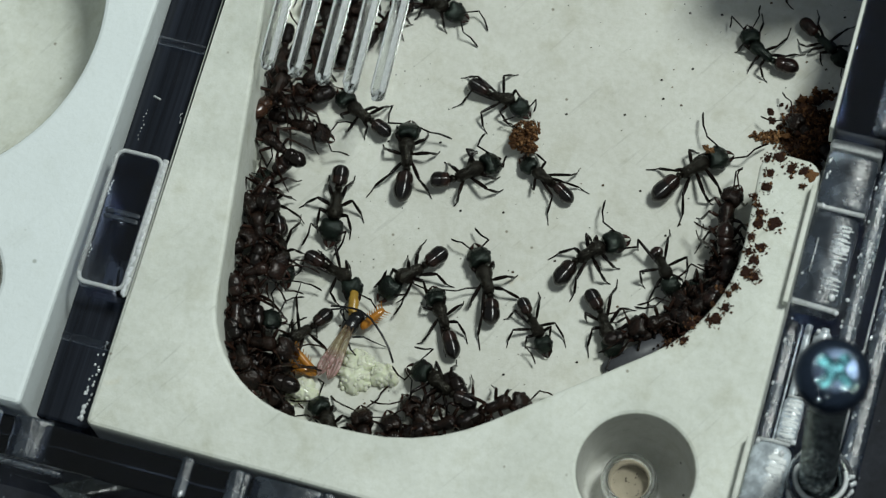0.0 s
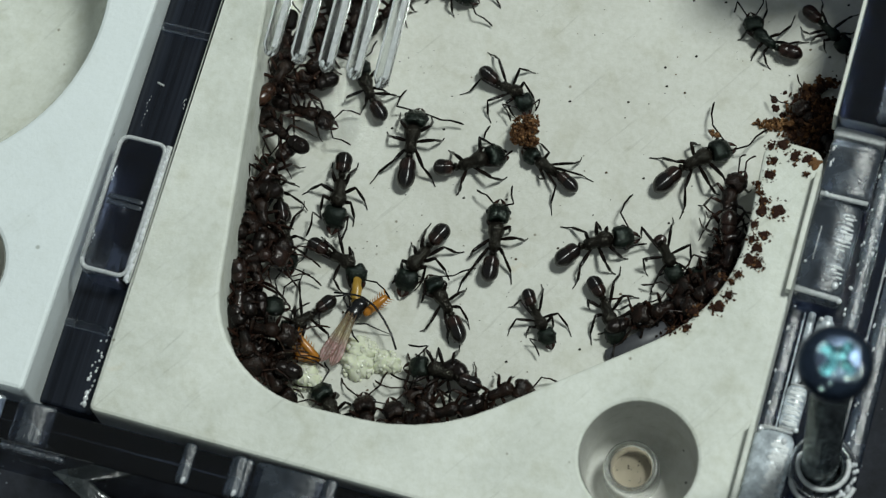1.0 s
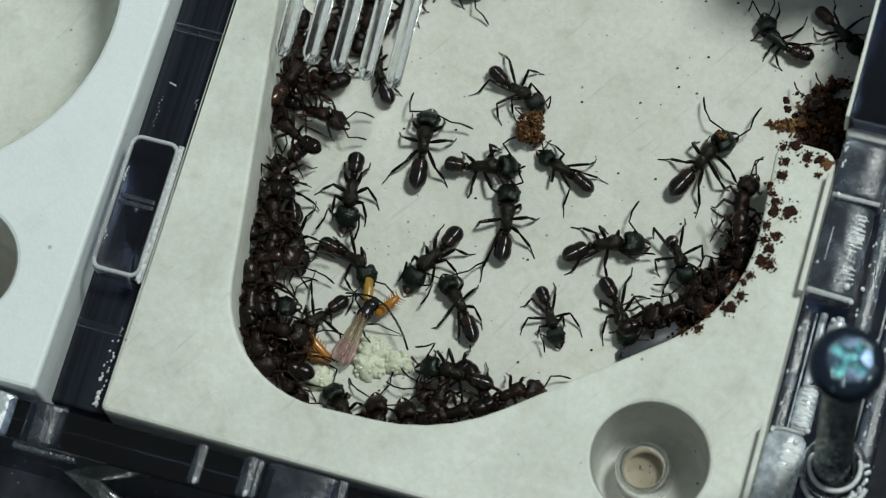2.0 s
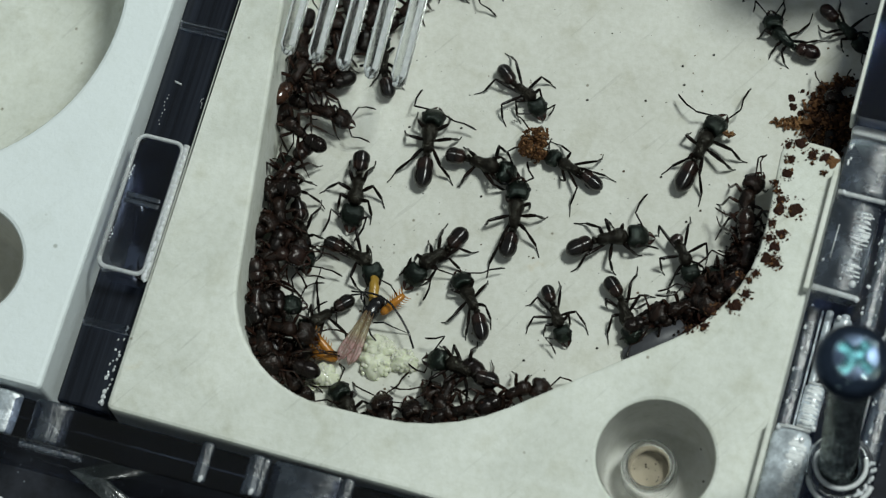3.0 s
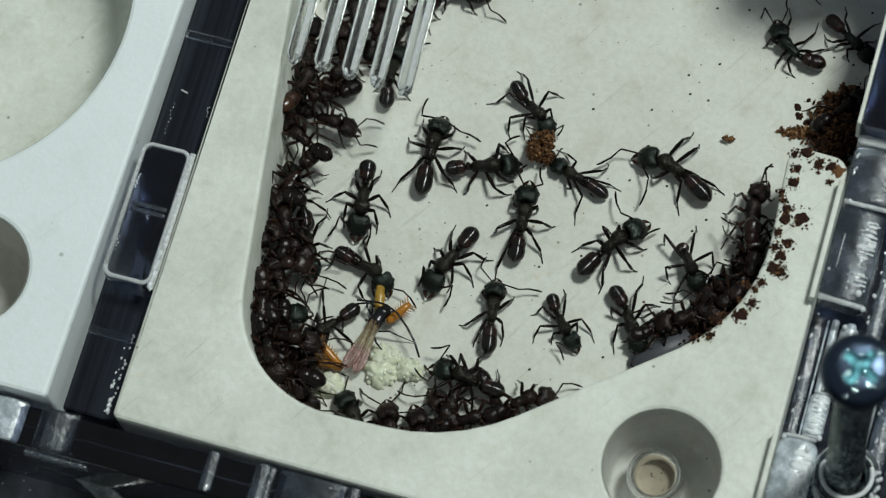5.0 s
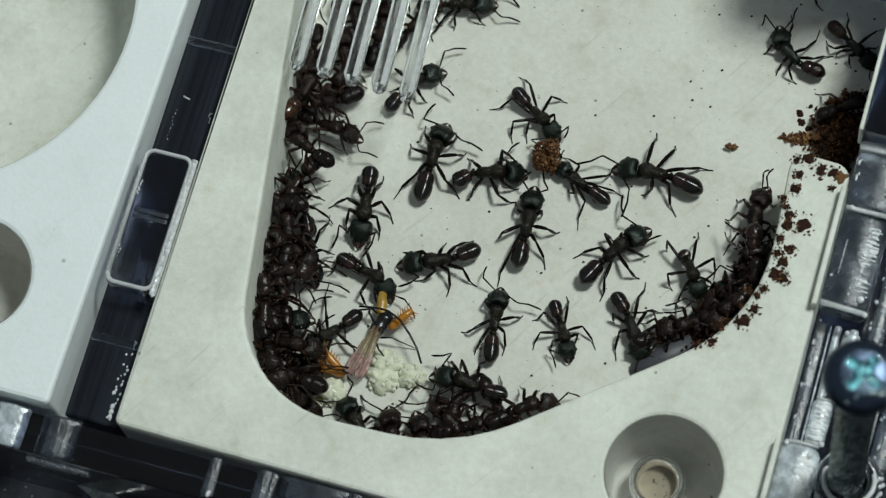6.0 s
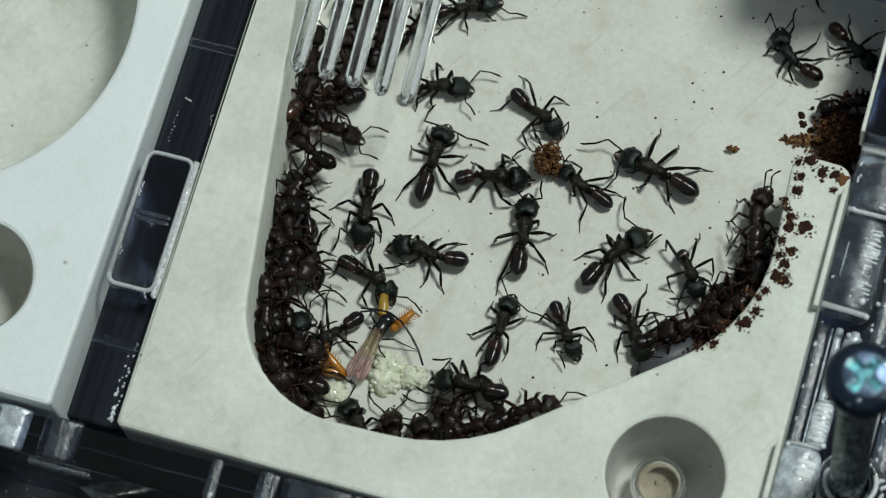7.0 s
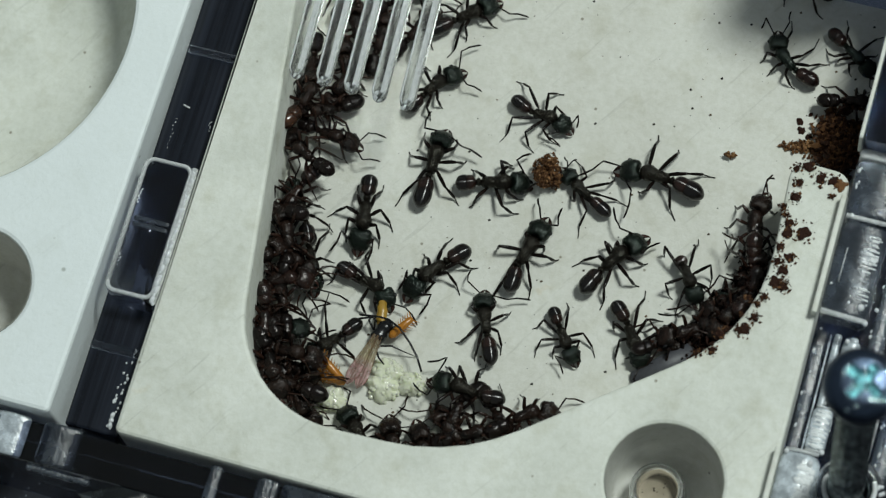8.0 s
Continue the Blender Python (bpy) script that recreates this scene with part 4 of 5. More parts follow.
ANTS["O"] = build_ant(17.59, 2.48, -54, size=0.85, seed=14, turn=-4, tail=-0, nod=11, rear=0.70, z=0.6, droop=78,
    stance=[(1.93, 1.15, 2.95, 1.27), (1.7, -1.46, 2.63, -2.67), (-0.03, 2.36, 1.33, 1.67), (-0.25, -2.24, 0.87, -2.17), (-2.35, 1.43, -3.69, 2.11), (-3.3, -1.2, -2.87, -1.38)],
    feelers=[(4.27, 0.65, 5.36, 0.96), (3.63, -2.24, 2.93, -3.89)])
ANTS["P"] = build_ant(-7.14, -4.16, -9, size=0.93, seed=15, turn=-44, tail=-10, nod=11, rear=0.84,
    stance=[(0.37, 1.3, 0.86, 0.69), (1.05, -1.47, 1.65, -2.1), (-1.4, 1.92, -1.87, 3.43), (-0.03, -1.95, 1.04, -2.65), (-2.05, 0.68, -2.85, 1.13), (-3.09, -0.22, -3.57, -1.6)])
ANTS["Q"] = build_ant(-8.95, -9.82, -130, size=0.88, seed=16, turn=-16, tail=-1, nod=41, rear=0.86, droop=0,
    stance=[(1.73, 0.51, 2.35, 0.37), (0.07, -1.47, 0.94, -0.93), (0.91, 1.31, 1.61, 1.62), (-0.82, -1.78, -2.68, -4.3), (-1, 2.54, -0.51, 3.14), (-1.43, 0.47, -0.96, 0.94)])
ANTS["R"] = build_ant(3.06, -11.16, 166, size=0.98, seed=17, turn=22, tail=9, nod=11, rear=0.82, z=0.8,
    stance=[(1.62, 1.98, 1.44, 3.4), (1.94, -0.81, 2.75, -1.11), (0.51, 1.63, 0, 3.4), (1.33, -1.31, 1.35, -0.7), (-1.43, 1.35, -1.83, 2.38), (-0.14, -1.69, 0.26, -2.94)],
    feelers=[(2.28, 1.86, 3.96, 1.53), (2.13, -1.56, 3.65, -0.91)])
ANTS["S"] = build_ant(20.76, 22.27, 150, size=0.90, seed=18, turn=-37, tail=30, nod=11, rear=0.95, tone='dusky',
    stance=[(1.73, 0.67, 2.01, 1.44), (1.39, -1.17, 2.91, -3.02), (-0.13, 1.14, -0.19, 2.12), (-0.65, -1.24, 0.05, -3.86), (-0.87, 1.18, -2.11, 1.48), (-1.83, -1.1, -2.71, -2.87)],
    feelers=[(4.23, -0.98, 3.85, -0.16), (2.4, -2.36, 3.2, -3.45)])
ANTS["T"] = build_ant(25.54, 24.22, -33, size=0.80, seed=19, turn=1, tail=2, nod=11, rear=0.96, tone='dusky',
    stance=[(1.35, 0.98, 1.33, 2.09), (0.4, -1.23, 1.28, -1.59), (0.23, 2.03, 0.33, 3.73), (-0.54, -1.52, -0.93, -1.64), (-2.09, 0.86, -3.53, 2.26), (-1.14, -1.73, -2.7, -1.39)])
ANTS["X"] = build_ant(21.45, 7.59, 96, size=0.96, seed=20, turn=-25, tail=-0, nod=11, rear=0.84, z=1.0, tone='brown',
    feelers=[(3.95, -0.41, 4.39, -0.92), (3.65, -0.69, 4.53, -1.23)])
ANTS["V"] = build_ant(-5.8, 19.6, 7, seed=20, size=0.95)
ANTS["Y"] = build_ant(26.2, 16.0, 147, seed=77, tone='brown', size=0.82, z=0.9)

# ants crowded along the chamber wall
crowd = random.Random(5)
CROWD = []


def crowded(rows, lean):
    for x, y, z, yaw, tone, turn, tail in rows:
        CROWD.append(build_ant(x, y, yaw, crowd.uniform(0.90, 1.0), tone, crowd.randint(100, 9999), tail=tail, nod=crowd.uniform(8, 26),
                  turn=turn, z=z, pitch=crowd.uniform(-lean, lean), roll=crowd.uniform(-lean, lean), wide=0.88, arch=1.0, rear=crowd.uniform(0.8, 1.0)))


crowded([
    (-16.4, 9.0, 2.0, 80, "amber", 8, -14), (-13.6, 6.5, 1.0, -8, "brown", 4, -4), (-15.0, 8.7, 0.8, -160, "brown", -30, 24), (-15.1, 1.0, 1.0, -106, "red", 10, -12), (-14.5, 12.9, 0.3, 112, "brown", -1, 12), (-16.8, 12.0, 0.6, -86, "brown", -41, 9), (-14.1, 11.6, 0.5, -112, "brown", 8, 10), (-14.2, 0.3, 0.6, 125, "green", 4, -9)], 12)
crowded([
    (-12.2, -3.7, 0.4, -66, "green", -8, 4), (-13.7, -3.9, 0.8, -30, "brown", -11, 15), (-13.6, -6.2, 1.4, 33, "red", -40, -14), (-12.9, -10.2, 1.0, 5, "green", 20, -30), (-14.6, -2.6, 1.6, 114, "brown", 11, -27),
    (-13.5, -7.6, 1.2, 120, "brown", 0, -13), (-15.0, 4.6, 1.6, 150, "brown", -17, 10), (-16.3, -0.6, 1.8, 170, "brown", 10, 12), (-15.9, -5.2, 2.2, 60, "brown", 0, 10)], 12)
crowded([
    (-13.4, -11.3, 1.4, 101, "brown", -8, -11), (-11.4, -11.9, 1.6, 7, "brown", -11, -7), (-11.3, -14.1, 1.8, 171, "brown", -21, 7), (-11.2, -14.4, 0.8, -35, "red", 0, -13), (-11.3, -12.4, 0.4, -7, "brown", -15, 40),
    (-14.6, -8.6, 1.8, 140, "brown", 10, -20), (-14.0, -10.0, 2.2, -80, "red", 0, 15), (-12.4, -13.4, 2.2, -60, "brown", 12, 10), (-9.8, -15.2, 0.8, -40, "brown", 0, -10)], 18)
crowded([
    (-4.6, -16.6, 0.0, 135, "green", 1, -3), (-1.4, -17.0, 0.3, 116, "brown", 1, -3), (1.0, -16.8, 0.2, 115, "brown", 9, -3), (7.8, -11.8, 0.6, 39, "brown", -41, 6),
    (2.6, -13.0, 0.2, -95, "brown", 13, -41), (4.2, -14.3, 0.2, 27, "brown", -25, 1), (6.1, -12.8, 0.4, -39, "brown", -6, -10), (2.6, -14.6, 0.0, 145, "brown", -9, -1)], 8)
crowded([
    (22.0, 5.1, 0.9, -82, "brown", -37, 7), (22.1, 3.5, 1.6, -76, "red", -9, -5), (21.6, 2.3, 0.6, -125, "green", -40, 30), (21.0, 1.3, 0.4, -133, "brown", 0, 14), (20.1, -0.5, 0.3, -130, "brown", -7, 2),
    (18.4, -2.0, 0.2, -141, "brown", -24, 6), (22.4, 3.1, 1.9, 91, "red", 13, -25), (21.3, 0.1, 1.5, -113, "brown", 5, -6), (17.2, -3.6, 0.0, 15, "brown", -12, 17)], 14)
crowded([(19.5, 29.3, 0.0, 170, "brown", 0, 0), (-12.2, 16.0, 0.0, 85, "brown", 5, 8), (-15.8, 20.0, 0.0, 85, "brown", 0, -8), (-9.5, 17.5, 0.0, 60, "brown", 10, 0), (-14.5, 16.5, 0.0, 110, "brown", 0, 10), (-11.5, 20.0, 0.0, 40, "brown", 0, 0)], 0)


# ---------------------------------------------------------------- food, brood and dirt
def grain(rnd, x, y, z, r):
    """A sharp, uneven grain."""
    base = [(1, 0, 0), (-1, 0, 0), (0, 1, 0), (0, -1, 0), (0, 0, 1), (0, 0, -1)]
    turn = Euler([rnd.uniform(0, 6.28) for _ in range(3)]).to_matrix()
    long = Vector((rnd.uniform(0.8, 1.4), rnd.uniform(0.65, 1.1), rnd.uniform(0.5, 0.9)))
    verts = []
    for p in base:
        q = Vector([c * k + rnd.uniform(-0.3, 0.3) for c, k in zip(p, long)])
        q = turn @ q * r
        verts.append((x + q.x, y + q.y, max(z + q.z, 0.02) if z > 0 else z + q.z))
    return verts, [(0, 2, 4), (2, 1, 4), (1, 3, 4), (3, 0, 4), (2, 0, 5), (1, 2, 5), (3, 1, 5), (0, 3, 5)]


def crumb_mesh(name, r, seed, bits):
    rnd = random.Random(seed)
    pieces = []
    lumps = [(Vector((rnd.uniform(-0.72, 0.72), rnd.uniform(-0.6, 0.6), rnd.uniform(-0.4, 0.3))) * r, rnd.uniform(0.22, 0.52) * r) for _ in range(10 if bits > 100 else 3)]
    for i in range(bits):
        centre, reach = lumps[i % len(lumps)]
        d = centre + Vector((rnd.gauss(0, 1), rnd.gauss(0, 1), rnd.gauss(0, 0.8))).normalized() * reach * rnd.uniform(0.5, 1.0) ** 0.7
        pieces.append(grain(rnd, d.x, d.y, d.z - 5, r * rnd.choice((0.5, 0.7, 0.9, 1.2, 1.6)) * 1.5 * bits ** -0.42))
    pieces = [([(x, y, z + 5) for x, y, z in v], f) for v, f in pieces]
    return mesh_of(name, *join(*pieces), smooth=False)


ball = tagged(part("food_ball", crumb_mesh("food_ball", 1.5, 3, 1500), FOOD, place=at(3.4, 8.7, 1.2)), "crumbly brown food ball held by ants", "food")
bit = tagged(part("food_crumb", crumb_mesh("food_crumb", 0.42, 4, 16), CRUMB, place=at(18.9, 13.4, 2.2)), "small brown crumb carried by an ant", "food crumb")

mound = tagged(part("debris_mound", crumb_mesh("debris_mound", 1, 9, 1), CRUMB_DARK), "heap of brown debris in the passage", "debris", kind="stuff")
rnd = random.Random(21)
pieces = []
for c in range(120):
    u = rnd.random()
    cx, cy = 25.2 + 1.7 * u + rnd.gauss(0, 0.62), 18.2 - 4.0 * u + rnd.gauss(0, 0.9)
    if c % 3 == 0:
        cx, cy = rnd.uniform(25.2, 27.6), rnd.uniform(12.8, 18.8)
    h = max(0.1, 2.6 - 0.7 * abs(cx - 26.6) - 0.25 * abs(cy - 15.8)) * rnd.uniform(0.3, 1.0)
    for i in range(24):
        a, b = cx + rnd.gauss(0, 0.26), cy + rnd.gauss(0, 0.26)
        if a < 27.9 and (a < 23.2 or b > 12.4 + 0.1 * (a - 23)):
            pieces.append(grain(rnd, a, b, h * rnd.uniform(0.5, 1.1) + 0.05, rnd.uniform(0.10, 0.26) if i % 7 else rnd.uniform(0.26, 0.42)))
mound.data = mesh_of("debris_mound", *join(*pieces), smooth=False)
mound.data.materials.append(CRUMB_DARK)
pieces = []
for i in range(330):
    a = 21.2 + 3.6 * math.sqrt(rnd.random())
    b = 15.4 + (a - 21) * 0.14 + rnd.gauss(0, 0.10 + 0.08 * (a - 21))
    r = rnd.uniform(0.06, 0.22)
    pieces.append(grain(rnd, a, b, 0.08 + 0.4 * rnd.random() * (a - 21) / 4, r))
tagged(part("debris_trail", mesh_of("debris_trail", *join(*pieces), smooth=False), CRUMB), "orange-brown crumbs spilled on the chamber floor", "debris", kind="stuff")

# dark dirt heaped along the curved wall
wall_line = [Vector(p) for p in ((23.2, 6.2), (23.3, 2.4), (22.7, -1.2), (21.4, -3.4), (19.4, -5.2))]
pieces = []
for i in range(620):
    k = rnd.random() * (len(wall_line) - 1.001)
    p, q = wall_line[int(k)], wall_line[int(k) + 1]
    d = (q - p).normalized()
    inset = 0.15 + 2.3 * rnd.random() ** 1.6
    spot = p.lerp(q, k - int(k)) + Vector((d.y, -d.x)) * inset
    thin = min(1.0, 0.25 + 1.5 * k / (len(wall_line) - 1))
    pieces.append(grain(rnd, spot.x, spot.y, max(0.1, (3.4 - 1.3 * inset) * thin * rnd.random() ** 0.6), rnd.uniform(0.08, 0.24) if i % 4 else rnd.uniform(0.25, 0.42)))
tagged(part("dirt_heap", mesh_of("dirt_heap", *join(*pieces), smooth=False), DIRT), "dark brown dirt heaped along the chamber wall", "dirt", kind="stuff")

# dirt flakes on the upper face of the tongue and rim
FLAKES = [(23.8, 11.1, 0.30), (24.7, 11.5, 0.50), (24.3, 10.0, 0.35), (24.3, 8.8, 0.40), (25.8, 10.7, 0.42), (26.8, 10.8, 0.42), (27.0, 9.5, 0.18), (23.6, 7.8, 0.25), (23.9, 7.2, 0.15), (24.3, 6.6, 0.40), (24.4, 5.8, 0.50), (25.6, 6.1, 0.60), (24.1, 4.6, 0.32), (25.0, 3.9, 0.42), (24.2, 3.4, 0.30), (24.8, 2.8, 0.45), (24.4, 1.7, 0.50), (25.1, 1.5, 0.40)]
RIM_FLAKES = [(23.9, 0.4, 0.30), (23.5, -0.3, 0.22), (23.6, -1.4, 0.35), (23.1, -2.5, 0.50), (22.7, -2.7, 0.30), (21.4, -3.4, 0.40), (21.1, -4.8, 0.35), (20.0, -5.3, 0.25), (22.8, -0.1, 0.20), (25.2, 1.5, 0.35), (21.7, -2.9, 0.20), (22.6, -1.4, 0.12)]


def flake(name, r):
    """A ragged scale of dirt: a lumpy cap on an uneven outline."""
    n, verts = 20, []
    waves = [(k, rnd.uniform(0.05, 0.26) / (1 + 0.2 * k), rnd.uniform(0, 6.28)) for k in (2, 3, 4, 6)]
    reach = [r * (0.92 + sum(w * math.sin(k * 6.2832 * i / n + p) for k, w, p in waves) + rnd.uniform(-0.05, 0.05)) for i in range(n)]
    for k, (scale, z) in enumerate(((1.0, 0.0), (0.95, 0.06), (0.6, 0.13))):
        for i in range(n):
            a = 6.2832 * i / n
            verts.append((reach[i] * scale * math.cos(a), reach[i] * scale * math.sin(a), z * rnd.uniform(0.6, 1.3) if k else 0.0))
    verts.append((0, 0, 0.12))
    faces = [(k * n + i, k * n + (i + 1) % n, (k + 1) * n + (i + 1) % n, (k + 1) * n + i) for k in range(2) for i in range(n)]
    faces += [(2 * n + i, 2 * n + (i + 1) % n, 3 * n) for i in range(n)]
    return mesh_of(name, verts, faces, False)


for x, y, r in ((22.6, 17.8, 0.34), (22.9, 17.1, 0.36), (23.3, 18.6, 0.2), (23.6, 16.7, 0.3)):
    tagged(part("dirt_flake", flake("dirt_flake", r), DIRT, place=at(x, y, 0.01)), "black-brown dirt chip lying on the chamber floor", "dirt", "dirt chips on the floor")
for x, y, r in FLAKES + RIM_FLAKES:
    tagged(part("dirt_flake", flake("dirt_flake", r * 0.98), DIRT, place=at(x, y, 8.0)), "dark brown ragged dirt flake stuck on the plaster rim", "dirt", "dirt flakes on the rim")
tagged(part("dirt_flake", flake("dirt_flake", 0.55), CRUMB, place=at(27.4, 10.6, 8.0)), "orange-brown dirt flake on the tongue's edge", "dirt", "dirt flakes on the rim")
pieces = []
for x, y, r in FLAKES + RIM_FLAKES:
    for i in range(26):
        a, q = rnd.uniform(0, 6.283), r * rnd.uniform(0.55, 1.75)
        pieces.append(grain(rnd, x + q * math.cos(a), y + q * math.sin(a), 8.04 + (0.1 if q < r else 0), rnd.uniform(0.04, 0.10) if i % 4 else rnd.uniform(0.10, 0.19)))
tagged(part("dirt_crumbs", mesh_of("dirt_crumbs", *join(*pieces), smooth=False), CRUMB_DARK), "brown dirt crumbs scattered round the flakes", "dirt", kind="stuff")
pieces = []
for i in range(330):
    a, b = rnd.uniform(-12, 27), rnd.uniform(-14, 30)
    r = rnd.choice((0.025, 0.03, 0.035, 0.045, 0.06, 0.11))
    pieces.append(loft([(a - r, r * 0.3, r * 0.2, 0.02, b), (a - r * 0.3, r, r * 0.5, 0.03, b), (a + r * 0.5, r * 0.8, r * 0.5, 0.03, b + r * 0.3), (a + r, r * 0.2, r * 0.2, 0.02, b)], 5))
tagged(part("floor_specks", mesh_of("floor_specks", *join(*pieces), smooth=False), SPECK), "tiny dark specks of dirt on the chamber floor", "dirt", kind="stuff")


# Solid dark strip added in place of a dim reflection of the crowd.
tagged(part("plastic_sliver", mesh_of("plastic_sliver", *loft([(-2.7, 0.2, 0.05, 0.06, 0), (-2.4, 0.6, 0.3, 0.2, 0), (0, 0.8, 0.7, 0.4, 0), (2.6, 0.8, 0.8, 0.5, 0), (2.9, 0.3, 0.1, 0.4, 0)], 12, 3)), DIM_GREY, place=at(17.1, -5.0, 0.15, 0, 0, 39)), "dark blue-grey strip added for a dim reflection along the wall foot", "plastic strip")


def egg_pile(x, y, r, count, seed):
    rnd = random.Random(seed)
    pile = tagged(new("egg_pile"), "pile of translucent pale ant eggs on the floor", "eggs")
    pile.matrix_basis = at(x, y, 0)
    me = mesh_of("egg", *loft([(-0.28, 0.03, 0.03, 0, 0), (-0.24, 0.12, 0.12, 0, 0), (-0.12, 0.18, 0.18, 0, 0), (0.06, 0.19, 0.19, 0, 0), (0.18, 0.15, 0.15, 0, 0), (0.27, 0.04, 0.04, 0, 0)], 12))
    for i in range(count):
        a, q = rnd.uniform(0, 6.283), r * math.sqrt(rnd.random())
        h = 0.02 + 0.92 * math.sqrt(max(0.0, 1 - (q / r) ** 2)) + rnd.uniform(-0.18, -0.05)
        part("egg", me, EGG, pile, place=at(q * math.cos(a), q * math.sin(a) * 0.8, h, rnd.uniform(-30, 30), rnd.uniform(-40, 40), rnd.uniform(0, 360)))
    lump, n, rows = [], 48, 14
    knobs = [(rnd.uniform(-r, r), rnd.uniform(-r, r), rnd.uniform(0.2, 0.36)) for _ in range(26)]
    for k in range(rows):
        u = 0.5 * math.pi * k / (rows - 1)
        for i in range(n):
            a = 6.2832 * i / n
            w = max(0.01, math.cos(u)) * r * (1 + 0.13 * math.sin(3 * a + seed) + 0.08 * math.sin(7 * a + 2 * seed) + 0.05 * math.sin(13 * a + seed))
            x, y = w * math.cos(a), w * math.sin(a) * 0.85
            h = 0.98 * math.sin(u)
            h += sum(0.13 * math.exp(-((x - p) ** 2 + (y - q) ** 2) / (0.4 * b * b)) for p, q, b in knobs) * min(1.0, 2 * math.sin(u))
            lump.append((x, y, h))
    part("egg_mass", mesh_of("egg_mass", lump, [(k * n + i, k * n + (i + 1) % n, (k + 1) * n + (i + 1) % n, (k + 1) * n + i) for k in range(rows - 1) for i in range(n)]), EGG, pile)
    return pile


egg_pile(-3.9, -10.9, 1.3, 34, 1)
egg_pile(-1.7, -11.4, 1.15, 30, 2)
egg_pile(-3.9, -12.2, 1.35, 34, 6)
egg_pile(-7.5, -14.2, 1.25, 28, 3)
egg_pile(-8.7, -15.9, 0.9, 16, 4)

# dark grains in the porous plug
plug_rnd = random.Random(17)
for k in range(16):
    a, q = plug_rnd.uniform(0, 6.283), 1.3 * math.sqrt(plug_rnd.random())
    part("plug_grain", mesh_of("plug_grain", *grain(plug_rnd, 19.51 + q * math.cos(a), -15.33 + q * math.sin(a), 1.6, plug_rnd.uniform(0.05, 0.12)), False), SPECK, nest)

# ---------------------------------------------------------------- dead winged insect
def build_insect():
    bug = tagged(new("dead_insect"), "dead winged insect with amber spiny legs and pinkish wings", "insect")
    bug.matrix_basis = at(-5.2, -8.1, 1.0, 0, 0, 82)
    part("thorax", mesh_of("insect_thorax", *loft([(-1.15, 0.15, 0.15, 0, 0.1), (-0.95, 0.45, 0.35, 0, 0.1), (-0.5, 0.62, 0.5, 0, 0.05), (-0.1, 0.66, 0.55, 0, 0), (0.15, 0.52, 0.42, 0, -0.05), (0.35, 0.62, 0.5, 0.05, -0.12), (0.75, 0.66, 0.5, 0.05, -0.18), (1.1, 0.42, 0.3, 0, -0.2), (1.2, 0.12, 0.1, 0, -0.2)], 14)), BLACK, bug, "black thorax")
    part("neck", mesh_of("insect_neck", *loft([(0.4, 0.40, 0.35, 0, 0.1), (0.8, 0.44, 0.40, 0, 0.3), (1.15, 0.50, 0.42, 0.06, 0.42), (1.4, 0.42, 0.36, 0.1, 0.5), (1.8, 0.47, 0.38, 0.12, 0.62), (2.1, 0.36, 0.30, 0.1, 0.75), (2.5, 0.40, 0.26, 0.06, 0.92), (2.65, 0.15, 0.1, 0.1, 0.95)], 12)), YELLOW, bug, "torn yellow flesh")
    for s, dy in ((1, 0.35), (-1, -0.35)):
        verts, faces = [], []
        for k in range(9):
            u = k / 8
            half = (0.22 + 0.50 * u ** 0.9) * (1 - max(0.0, u - 0.75) ** 2 * 9)
            for j in range(5):
                v = j / 4 - 0.5
                verts.append((-0.4 - 4.6 * u + 0.9 * u * u * abs(v) ** 1.5, dy * (0.5 + 0.7 * u) + 0.25 * u + 2 * half * v * 0.82, 0.45 - 0.3 * u + s * 0.05 + 0.12 * math.cos(j * 2.2 + 0.5 * k)))
        for k in range(8):
            for j in range(4):
                faces.append((k * 5 + j, k * 5 + j + 1, (k + 1) * 5 + j + 1, (k + 1) * 5 + j))
        wing = part("wing", mesh_of("wing", verts, faces), WING, bug, "crumpled pinkish translucent wing")
        for j in range(5):
            part("vein", mesh_of("vein", *tube([tuple(Vector(verts[k * 5 + j]) + Vector((0, 0, 0.03))) for k in range(9)], [0.028] * 9, 5)), VEIN, wing)
    for a, b in (((-0.1, -0.85, 0.1), (2.0, -1.95, 0.4)), ((-4.9, 0.93, -0.3), (-3.6, 3.6, 0.4)), ((-4.85, 1.05, -0.4), (-4.95, 3.4, 0.0))):
        a, b = Vector(a), Vector(b)
        leg = part("hind_leg", mesh_of("hind_leg", *tube([a, a.lerp(b, 0.15), a.lerp(b, 0.6), a.lerp(b, 0.92), b], [0.20, 0.36, 0.33, 0.26, 0.10], 8)), AMBER, bug, "amber spiny leg")
        d = (b - a).normalized()
        side = Vector((-d.y, d.x, 0.2))
        for k in range(7):
            for s in (1, -1):
                p = a.lerp(b, 0.35 + 0.1 * k)
                part("spine", mesh_of("spine", *tube([p, p + side * s * 0.40 + d * 0.14, p + side * s * 0.62 + d * 0.34], [0.06, 0.045, 0.012], 5)), AMBER, leg)
